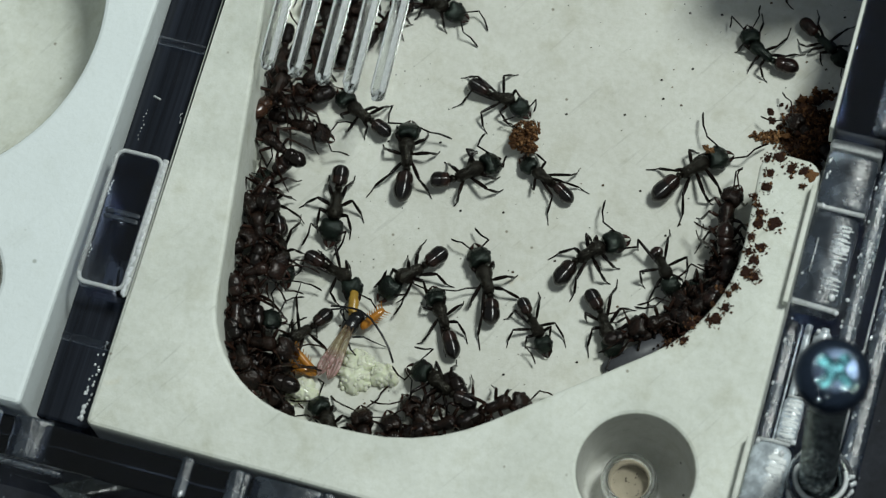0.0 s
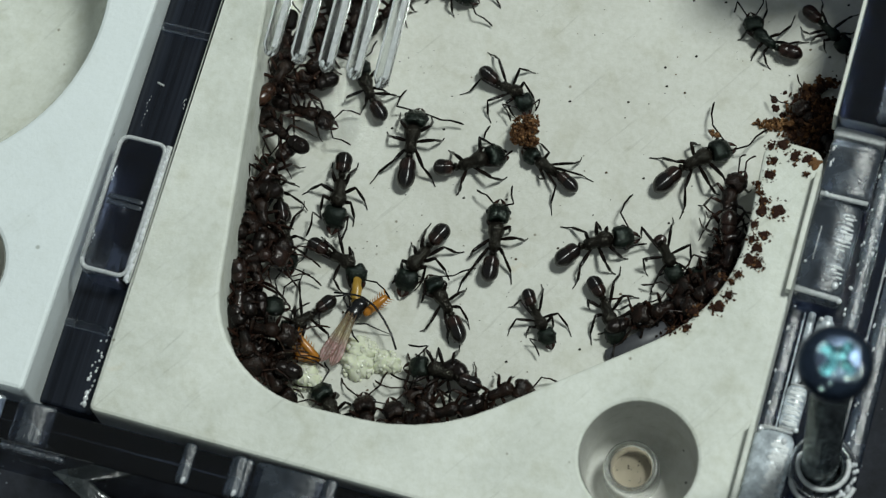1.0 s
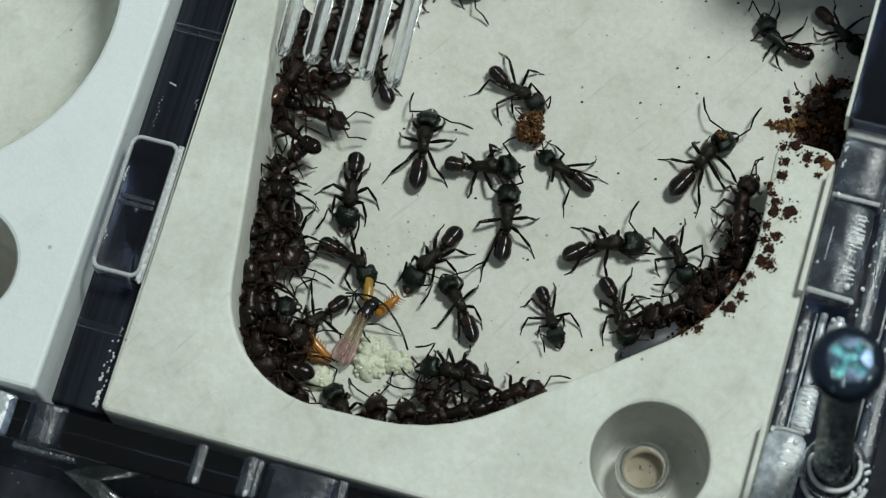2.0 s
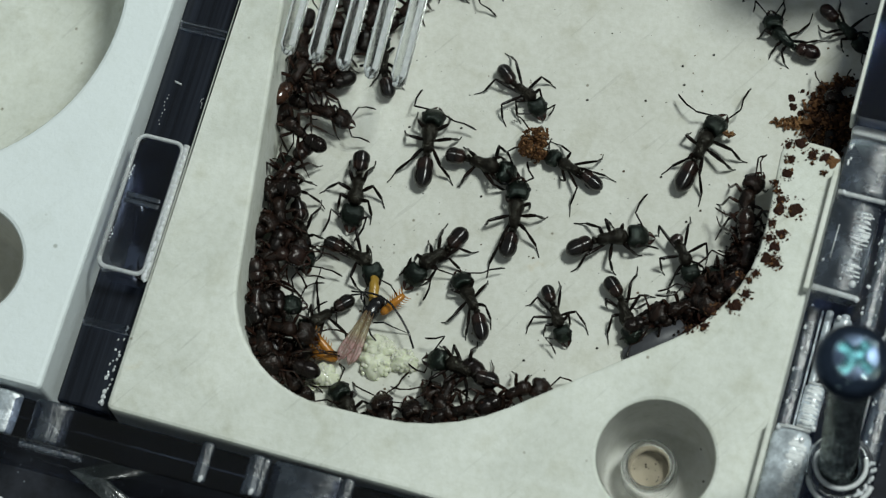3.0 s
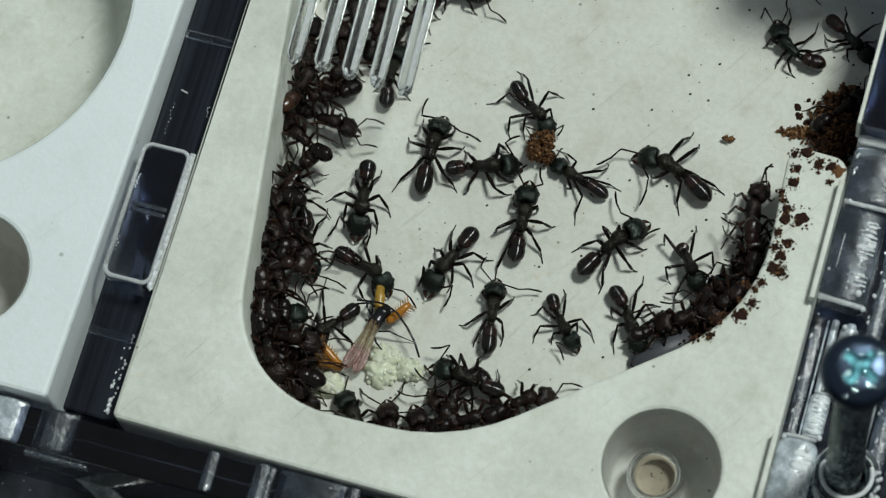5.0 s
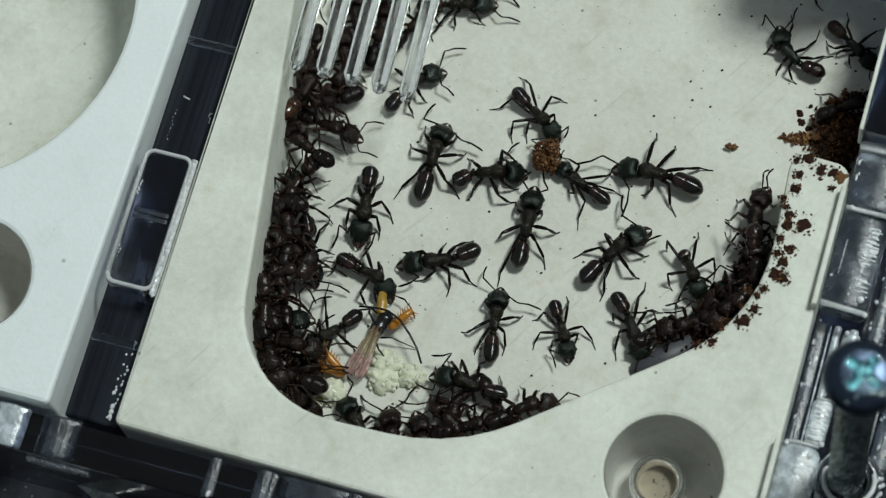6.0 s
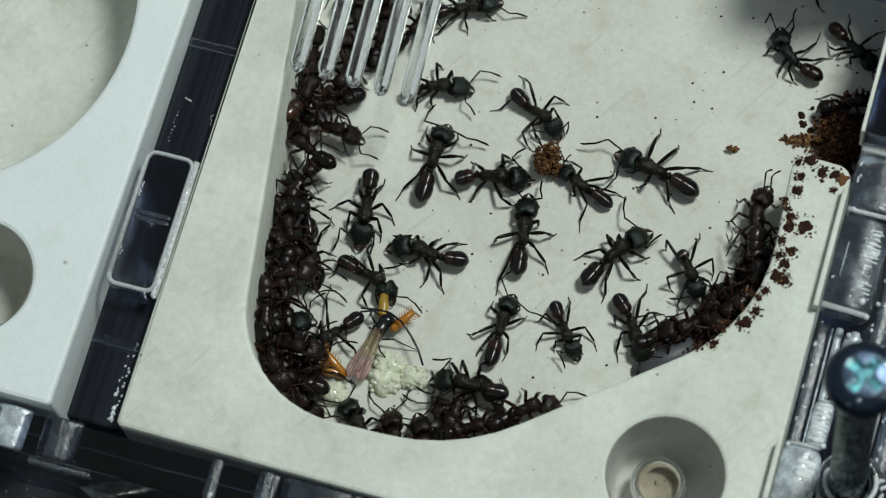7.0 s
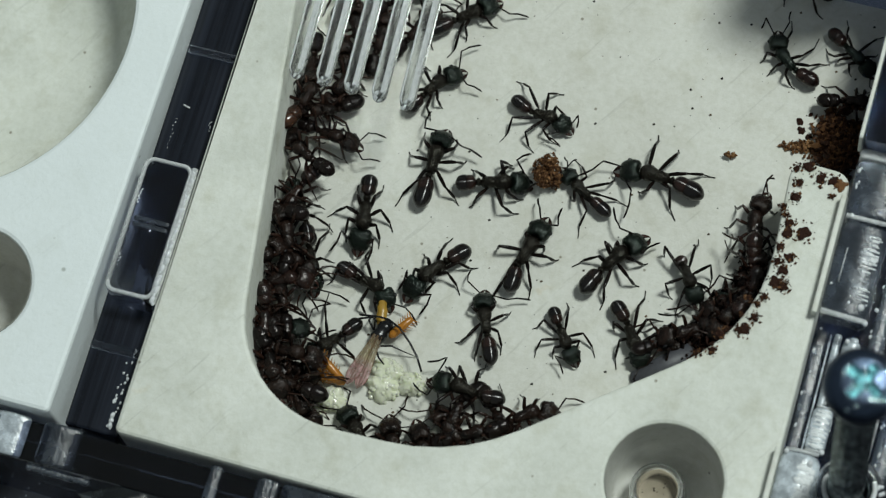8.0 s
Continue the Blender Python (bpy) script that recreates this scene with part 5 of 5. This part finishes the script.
    for pts in ([(0.55, 2.0, 0.7), (0.75, 1.2, 0.9), (0.95, 0.3, 1.0), (1.0, -0.4, 1.05), (0.7, -1.48, 1.1), (-0.06, -2.67, 1.0), (-0.9, -3.69, 1.0), (-1.9, -4.53, 0.9)], [(0.6, 0.5, 0.6), (0.73, 0.95, 0.8), (0.19, 1.9, 0.9)]):
        part("feeler", mesh_of("feeler", *tube(pts, [0.085, 0.09, 0.09, 0.09, 0.09, 0.09, 0.088, 0.085, 0.07][:len(pts)], 6)), BLACK, bug)
    for pts in ([(-1.0, -0.5, 0), (-0.72, -1.37, 0.3), (-0.69, -2.05, -0.1), (-0.53, -3.41, -0.9)], [(-1.6, -0.4, 0), (-2.03, -0.8, 0.3), (-2.24, -1.3, -0.1), (-3.0, -1.1, -0.8)], [(0.0, 0.6, 0), (0.5, 1.2, 0.4), (1.1, 1.3, -0.6)]):
        part("thin_leg", mesh_of("thin_leg", *tube(pts, [0.09, 0.08, 0.06, 0.03], 6)), BLACK, bug)
    return bug


def wing_material(nt, bsdf):
    v = coords(nt)
    sep = nt.nodes.new("ShaderNodeSeparateXYZ")
    nt.links.new(v, sep.inputs["Vector"])
    wave = nt.nodes.new("ShaderNodeMath")
    wave.operation = "MULTIPLY_ADD"
    nt.links.new(sep.outputs["X"], wave.inputs[0])
    wave.inputs[1].default_value, wave.inputs[2].default_value = -0.2, 0.0
    base = ramp(nt, wave.outputs["Value"], [(0.46, (0.33, 0.28, 0.15)), (0.66, (0.40, 0.21, 0.205))])
    nt.links.new(mix(nt, base, ramp(nt, noise_tex(nt, v, 1.6, 4), [(0.35, (0.55, 0.5, 0.45)), (0.6, (1, 1, 1))]), 0.8), bsdf.inputs["Base Color"])
    bsdf.inputs["Roughness"].default_value = 0.25
    nt.links.new(ramp(nt, noise_tex(nt, v, 1.1, 3), [(0.35, (0.45, 0.45, 0.45)), (0.65, (0.88, 0.88, 0.88))]), bsdf.inputs["Alpha"])
    bump(nt, bsdf, noise_tex(nt, v, 3.0, 3), 0.6, 0.0002)


WING = material("wing_film", wing_material)
VEIN = plain("straw_vein", (0.16, 0.095, 0.05), 0.4)
build_insect()


def between(rows, t):
    """Place and heading at t on the line through the rows."""
    for a, b in zip(rows, rows[1:]):
        if t <= b[0]:
            f = (t - a[0]) / (b[0] - a[0])
            return [p + (q - p) * f for p, q in zip(a[1:4], b[1:4])]
    return rows[-1][1:4]


def to_ground(spot, x, y, yaw, size):
    c, s = math.cos(radians(yaw)), math.sin(radians(yaw))
    return x + size * (c * spot[0] - s * spot[1]), y + size * (s * spot[0] + c * spot[1])


def to_body(spot, x, y, yaw, size):
    c, s, dx, dy = math.cos(radians(yaw)), math.sin(radians(yaw)), (spot[0] - x) / size, (spot[1] - y) / size
    return c * dx + s * dy, c * dy - s * dx


def swing(rows, size, hip, foot, rest, reach=24):
    """Turns of a leg that keep its foot on one spot of the floor until it must step."""
    neutral = math.degrees(math.atan2(foot[1] - hip[1], foot[0] - hip[0]))
    far = math.hypot(foot[0] - hip[0], foot[1] - hip[1])
    turns = {}
    for way in (1, -1):
        spot, t = to_ground(foot, *between(rows, rest), size), rest
        while -0.01 <= t <= 8.01:
            here = between(rows, min(8, max(0, t)))
            p = to_body(spot, *here, size)
            a = (math.degrees(math.atan2(p[1] - hip[1], p[0] - hip[0])) - neutral + 180) % 360 - 180
            if abs(a) > reach:
                a = math.copysign(10, -a)
                b = radians(neutral + a)
                spot = to_ground((hip[0] + far * math.cos(b), hip[1] + far * math.sin(b)), *here, size)
            turns[round(t, 2)] = a
            t += 0.25 * way
    return sorted(turns.items())


def feel(ant, rest, pace, phase):
    for i, (whip, root) in enumerate(ant["whips"]):
        walk(whip, [(0.5 * k, at(*root, 0, 3 * math.sin(1.3 * k + i) * min(1, abs(0.5 * k - rest)), pace * math.sin(1.1 * k + 2 * i + phase) * min(1, abs(0.5 * k - rest)))) for k in range(17)])


def crawl(key, rows, rest=4):
    """Moves an ant along (seconds, x, y, yaw, head's turn, gaster's bend) rows; its feet hold the floor and step where they must."""
    ant = ANTS[key]
    z, size = ant["body"].location.z / MM, ant["size"]
    walk(ant["body"], [(t, at(x, y, z, 0, 0, yaw)) for t, x, y, yaw, turn, tail in rows])
    walk(ant["head"], [(t, head_place(ant["nod"], turn)) for t, x, y, yaw, turn, tail in rows])
    walk(ant["gaster"], [(t, gaster_place(ant["droop"], tail)) for t, x, y, yaw, turn, tail in rows])
    for leg, hip, foot in ant["legs"]:
        walk(leg, [(t, at(*hip, 0, 0, a)) for t, a in swing(rows, size, hip, foot, rest)])
    feel(ant, rest, 9, ord(key))


def motions():
    crawl("Y", [(0, 26.2, 16.0, 147, 0, 0), (1.7, 26.2, 16.1, 130, 0, 0), (4.5, 26.2, 17.6, 60, 0, 0), (6.5, 26.6, 19.2, 28, 0, 0), (7.5, 26.6, 19.6, 20, 0, 0), (8, 26.6, 20.0, 12, 0, 0)])
    crawl("V", [(0, -6.23, 19.96, -11, 0, 0), (0.5, -6.11, 20.57, -12, 0, 0), (1, -5.83, 20.39, -9, 0, 0), (1.5, -6.19, 20.75, -9, 0, 0), (3, -7.07, 20.78, -6, 0, 0), (4.5, -7.03, 20.66, 5, 0, 0), (6, -6.53, 19.86, 16, 0, 0), (8, -5.85, 19.84, 39, 0, 0)])
    crawl("A", [(0, -9.55, 9.25, 157, -20, -1), (1, -9.52, 10.31, 125, 1, 12), (1.7, -9.99, 11.45, 124, -5, 5), (4, -10.31, 12.35, 103, 3, 7), (6, -8.38, 12.22, 57, -32, 11), (6.5, -6.87, 12.53, 13, -14, 22), (7, -6.55, 12.65, 17, -14, 26), (8, -6.85, 13.13, 56, -23, 5)], 7)
    crawl("B", [(0, -4.88, 6.79, 105, -7, -10), (0.5, -4.8, 6.79, 98, -7, 0), (1, -4.77, 6.8, 98, -7, -1), (1.5, -4.72, 6.79, 99, -7, -5), (3, -4.76, 6.77, 98, -7, -1), (3.5, -4.7, 6.75, 98, -7, -4), (4, -4.64, 6.76, 95, -7, -2), (4.5, -4.99, 6.81, 93, -7, 3), (6, -5.03, 6.72, 90, -7, -1), (6.5, -5.1, 6.77, 91, -7, -2), (7, -5.11, 6.78, 90, -7, -1), (7.5, -5.08, 6.83, 90, -7, -2), (8, -5.08, 6.91, 90, -7, -2)])
    crawl("C", [(0, -9.23, 1.14, -82, -5, 0), (0.5, -9.24, 1.11, -82, -5, 0), (1, -9.21, 1.12, -82, -5, 1), (1.5, -9.21, 1.15, -82, -5, 0), (3, -9.22, 1.16, -82, -5, 0), (3.5, -9.22, 1.11, -82, -5, 0), (4, -9.19, 1.16, -82, -5, -1), (4.5, -9.2, 1.11, -82, -5, 0), (6, -9.17, 1.12, -82, -5, 0), (6.5, -9.2, 1.1, -82, -5, 0), (7, -9.21, 1.04, -82, -5, 1), (7.5, -9.24, 1.09, -82, -5, 0), (8, -9.23, 1.09, -82, -5, 0)])
    crawl("D", [(0, 1.33, 13.34, -5, -24, -14), (1, 1.8, 13.09, -12, -45, -16), (1.7, 1.54, 13, -14, -23, -16), (3.5, 1.69, 12.46, -31, -27, -13), (4, 1.78, 12.2, -36, -27, -9), (4.5, 2.05, 11.99, -33, -27, -13), (6, 2.31, 12.13, -30, -15, -6), (7, 2.17, 12.4, -19, -30, -14), (8, 2.55, 12.92, -3, -23, -22)])
    crawl("E", [(0, 0.42, 6.44, 39, 4, -24), (0.5, 0.44, 6.37, 34, 4, -17), (1, 0.51, 6.23, 33, 4, -20), (1.5, 0.66, 6.03, 29, 4, -21), (3, 0.09, 5.84, -6, 4, 8), (3.5, -0.05, 5.96, 8, 4, -11), (4, -0.27, 6.16, 10, 4, -13), (4.5, -0.48, 6.28, 17, 4, -8), (6, -0.17, 6.35, 16, 4, 27), (6.5, -0.21, 6.34, 17, 4, 23), (7, 0.02, 6.26, 11, 4, 18), (8, 0.27, 6.34, 14, 4, 3)])
    crawl("F", [(0, 6.33, 7.66, 159, -9, -10), (1, 6.39, 7.44, 161, -9, -9), (3, 6.87, 7.4, 167, -9, -11), (3.5, 6.86, 7.34, 170, -9, -13), (4, 6.84, 7.32, 171, -9, -14), (4.5, 6.81, 7.34, 169, -9, -11), (6, 6.86, 7.51, 159, -9, -1), (6.5, 6.95, 7.5, 162, -9, -6), (7, 6.95, 7.46, 159, -9, -2), (7.5, 7.02, 7.5, 154, -9, 6), (8, 7.13, 7.55, 150, -9, 2)])
    crawl("G", [(0, 17.89, 11.25, 45, -13, 12), (1, 17.94, 10.83, 43, -7, 12), (1.7, 17.74, 10.93, 59, -20, -4), (3.5, 16.23, 11.81, 89, -11, 2), (4, 15.58, 11.74, 112, -11, -11), (4.5, 14.64, 10.03, 144, 30, -2), (4.7, 14.48, 10.13, 150, 37, -8), (5.8, 12.86, 9.46, 180, 8, -13), (6, 12.62, 9.61, 181, 10, -13), (7, 12.31, 10.02, 169, -1, -8), (8, 12.63, 10.1, 176, 15, -10)])
    crawl("H", [(0, 11.67, 2.3, 44, -10, 22), (0.5, 11.85, 2.35, 33, -10, 26), (1, 12, 2.23, 30, -10, 22), (1.5, 11.94, 2.06, 21, -10, 22), (3, 11.69, 2.38, 23, -10, 17), (3.5, 11.47, 2.62, 41, -10, 16), (4, 11.36, 2.58, 49, -10, 8), (4.5, 11.33, 2.64, 52, -10, 7), (6, 11.31, 2.51, 55, -10, 7), (6.5, 11.26, 2.5, 56, -10, 7), (7, 11.25, 2.5, 54, -10, 11), (7.5, 11.23, 2.47, 54, -10, 11), (8, 11.23, 2.47, 56, -10, 9)])
    crawl("I", [(0, 14.31, -3.18, -59, 6, 13), (0.5, 14.31, -3.18, -58, 6, 14), (1, 14.28, -3.16, -58, 6, 13), (1.5, 14.3, -3.16, -58, 6, 13), (3, 14.3, -3.27, -59, 6, 16), (3.5, 14.3, -3.28, -58, 6, 15), (4, 14.22, -3.28, -57, 6, 11), (4.5, 14.26, -3.3, -58, 6, 15), (6, 14.22, -3.31, -58, 6, 15), (6.5, 14.2, -3.32, -56, 6, 11), (7, 14.23, -3.3, -58, 6, 15), (7.5, 14.21, -3.34, -58, 6, 15), (8, 14.23, -3.34, -57, 6, 13)])
    crawl("J", [(0, 9, -4.64, -48, -7, -1), (1, 9.12, -5.02, -49, -3, -7), (1.5, 9.08, -4.81, -61, 5, 11), (3, 9.1, -4.88, -58, 5, 3), (3.5, 9.14, -4.81, -52, 5, -3), (4, 9.1, -4.81, -50, 5, -7), (4.5, 9.15, -4.77, -45, 5, -13), (6, 8.99, -4.91, -58, -9, 0), (6.5, 9, -4.81, -59, 5, 7), (7, 9.03, -4.77, -54, 5, 0), (7.5, 9.02, -4.8, -53, 5, -2), (8, 9, -4.73, -54, 5, -1)])
    crawl("K", [(0, 4.23, -2, 121, 2, -16), (0.5, 4.02, -0.77, 111, 2, -13), (1, 4.03, 0.53, 98, 2, -4), (1.5, 3.49, 1.94, 103, 2, -6), (3, 3.73, 2.36, 98, 2, -9), (3.5, 3.7, 2.7, 98, 2, -8), (4, 3.64, 2.76, 97, 2, -5), (4.5, 3.66, 2.76, 96, 2, -1), (6, 3.91, 2.89, 94, 2, -2), (6.5, 3.84, 2.94, 95, 2, -4), (7, 3.66, 2.31, 98, 2, -3), (7.5, 3.87, 1.87, 90, 2, 1), (8, 4.3, 1.36, 74, 2, 13)])
    crawl("L", [(0, -1.84, -2.94, -137, 19, 12), (0.5, -1.57, -2.59, -124, 19, 4), (1, -1.4, -2.65, -113, 19, 0), (1.5, -1.42, -2.65, -117, 19, 5), (3, -1.6, -2.78, -131, 19, 17), (3.5, -1.67, -2.77, -130, 19, 14), (4, -1.32, -2.5, -119, 19, 11), (4.5, -1.08, -2.46, -96, 19, -8), (5.8, -1.81, -1.63, -162, 22, 34), (6, -2.18, -1.82, -157, -4, 17), (7, -3.52, -1.23, -189, 28, 18), (8, -2.6, -2.08, -131, 22, -3)])
    crawl("M", [(0, 1.58, -5.68, 125, -4, -5), (0.5, 1.54, -5.59, 132, -4, -7), (1, 1.48, -5.63, 136, -4, -12), (3.5, 2.46, -5.24, 128, -4, -16), (4, 2.88, -5.25, 110, -4, -4), (4.5, 3.33, -5.1, 102, -4, -3), (6, 3.54, -5.33, 97, 1, 3), (7, 3.99, -5.5, 91, -8, -3), (8, 2.63, -5.06, 114, -11, -1)])
    crawl("O", [(0, 17.62, 2.5, -54, -4, 0), (0.5, 17.61, 2.5, -54, -4, 0), (1, 17.65, 2.47, -54, -4, 0), (1.5, 17.66, 2.48, -54, -4, 0), (3, 17.59, 2.42, -54, -4, 0), (3.5, 17.57, 2.47, -54, -4, 0), (4, 17.59, 2.48, -54, -4, 0), (4.5, 17.58, 2.47, -54, -4, 0), (6, 17.57, 2.38, -54, -4, 0), (6.5, 17.43, 2.49, -54, -4, 0), (7, 17.28, 2.47, -54, -4, 0), (7.5, 17.24, 2.5, -54, -4, 0), (8, 17.25, 2.49, -54, -4, 0)])
    crawl("P", [(0, -7.47, -4.28, -14, -44, -4), (0.5, -7.47, -4.28, -12, -44, -7), (1, -7.43, -4.27, -12, -44, -5), (1.5, -7.46, -4.23, -17, -44, 5), (3, -7.48, -4.2, -15, -44, 5), (3.5, -7.34, -4.05, -8, -44, -5), (4, -7.14, -4.16, -9, -44, -10), (4.5, -7.13, -4.26, -11, -44, -8), (7, -7.13, -4.33, -11, -44, -6), (7.5, -7.15, -4.37, -12, -44, -7), (8, -7.14, -4.35, -11, -44, -9)])
    crawl("Q", [(0, -8.94, -9.88, -131, -16, 6), (0.5, -9.03, -9.85, -132, -16, 5), (1, -8.98, -9.85, -131, -16, 3), (1.5, -8.97, -9.82, -131, -16, 3), (3, -9, -9.81, -131, -16, -3), (3.5, -9.01, -9.84, -133, -16, -1), (4, -8.95, -9.82, -130, -16, -1), (4.5, -8.99, -9.84, -133, -16, 3), (6, -8.95, -9.83, -133, -16, 4), (6.5, -8.99, -9.85, -133, -16, 4), (7, -9.01, -9.84, -133, -16, 1), (7.5, -8.96, -9.85, -133, -16, 3), (8, -8.96, -9.85, -133, -16, 4)])
    crawl("R", [(0, 3.13, -11.31, 151, 22, 22), (0.5, 3.17, -11.4, 166, 22, 6), (1, 3.05, -11.42, 172, 22, 1), (1.5, 3.02, -11.48, 174, 22, 2), (3, 3.01, -11.17, 166, 22, 12), (3.5, 3.1, -11.14, 163, 22, 13), (4, 3.06, -11.16, 166, 22, 9), (4.5, 3.04, -11.21, 166, 22, 9), (6, 2.98, -11.19, 170, 22, 12), (6.5, 2.91, -11.22, 176, 22, 9), (7, 2.87, -11.14, 176, 22, 8), (7.5, 2.81, -11.07, 166, 22, 19), (8, 2.72, -11.05, 169, 22, 17)])
    crawl("S", [(0, 20.74, 22.27, 153, -37, 25), (0.5, 20.69, 22.27, 153, -37, 25), (1, 20.7, 22.32, 154, -37, 25), (1.5, 20.7, 22.28, 152, -37, 29), (3, 20.78, 22.31, 150, -37, 29), (3.5, 20.8, 22.38, 151, -37, 28), (4, 20.76, 22.27, 150, -37, 30), (4.5, 20.78, 22.3, 150, -37, 29), (6, 20.67, 22.22, 146, -37, 26), (6.5, 20.57, 22.2, 145, -37, 24), (7, 20.48, 22.21, 144, -37, 21), (7.5, 20.43, 22.3, 145, -37, 19), (8, 20.32, 22.36, 142, -37, 21)])
    crawl("T", [(0, 25.6, 24.28, -32, 1, -3), (0.5, 25.55, 24.29, -32, 1, -1), (1, 25.55, 24.34, -32, 1, -1), (1.5, 25.6, 24.3, -32, 1, -1), (3, 25.54, 24.27, -32, 1, -1), (3.5, 25.61, 24.22, -31, 1, -3), (4, 25.54, 24.22, -33, 1, 2), (4.5, 25.55, 24.19, -32, 1, -1), (6, 25.53, 24.18, -32, 1, -1), (6.5, 25.49, 24.16, -32, 1, -1), (7, 25.47, 24.18, -32, 1, -1), (7.5, 25.52, 24.15, -32, 1, -1), (8, 25.52, 24.2, -34, 1, 0)])
    crawl("X", [(0, 21.45, 7.57, 98, -25, -6), (0.5, 21.42, 7.73, 96, -25, 0), (1, 21.33, 7.74, 94, -25, 6), (1.5, 21.42, 7.63, 95, -25, 1), (3, 21.42, 7.57, 95, -25, 1), (3.5, 21.46, 7.58, 97, -25, -1), (4, 21.45, 7.59, 96, -25, 0), (4.5, 21.41, 7.56, 96, -25, -1), (6, 21.43, 7.56, 98, -25, 0), (6.5, 21.38, 7.61, 97, -25, 0), (7, 21.33, 7.76, 97, -25, 0), (8, 21.33, 7.76, 97, -25, 0)])
    for k, ant in enumerate(CROWD):
        feel(ant, 4, 9, k)
    walk(ball, [
        (0, at(3.97, 10.56, 1.2, 0, 0, 0)),
        (1, at(3.86, 9.90, 1.2, 0, 0, 8)),
        (1.7, at(3.21, 10.27, 1.2, 0, 0, 14)),
        (3, at(3.52, 8.60, 1.2, 0, 0, 4)),
        (4, at(3.52, 8.79, 1.2, 0, 0, 0)),
        (4.7, at(3.43, 9.09, 1.2, 0, 0, 8)),
        (6, at(3.81, 8.87, 1.2, 0, 0, 16)),
        (7, at(3.81, 8.73, 1.2, 0, 0, 20)),
        (8, at(4.02, 8.26, 1.2, 0, 0, 30)),
    ])
    walk(bit, [
        (0, at(18.74, 12.78, 2.4, 0, 0, 0)),
        (1, at(18.85, 13.06, 2.4, 0, 0, 0)),
        (1.7, at(18.49, 12.92, 2.4, 0, 0, 0)),
        (3, at(18.53, 13.29, 1.2, 0, 0, 25)),
        (4, at(18.02, 13.62, 0.6, 0, 0, 25)),
        (4.7, at(17.88, 13.80, 0.5, 0, 0, 25)),
        (6, at(18.00, 13.66, 0.5, 0, 0, 25)),
        (8, at(17.91, 13.62, 0.5, 0, 0, 25)),
    ])


motions()
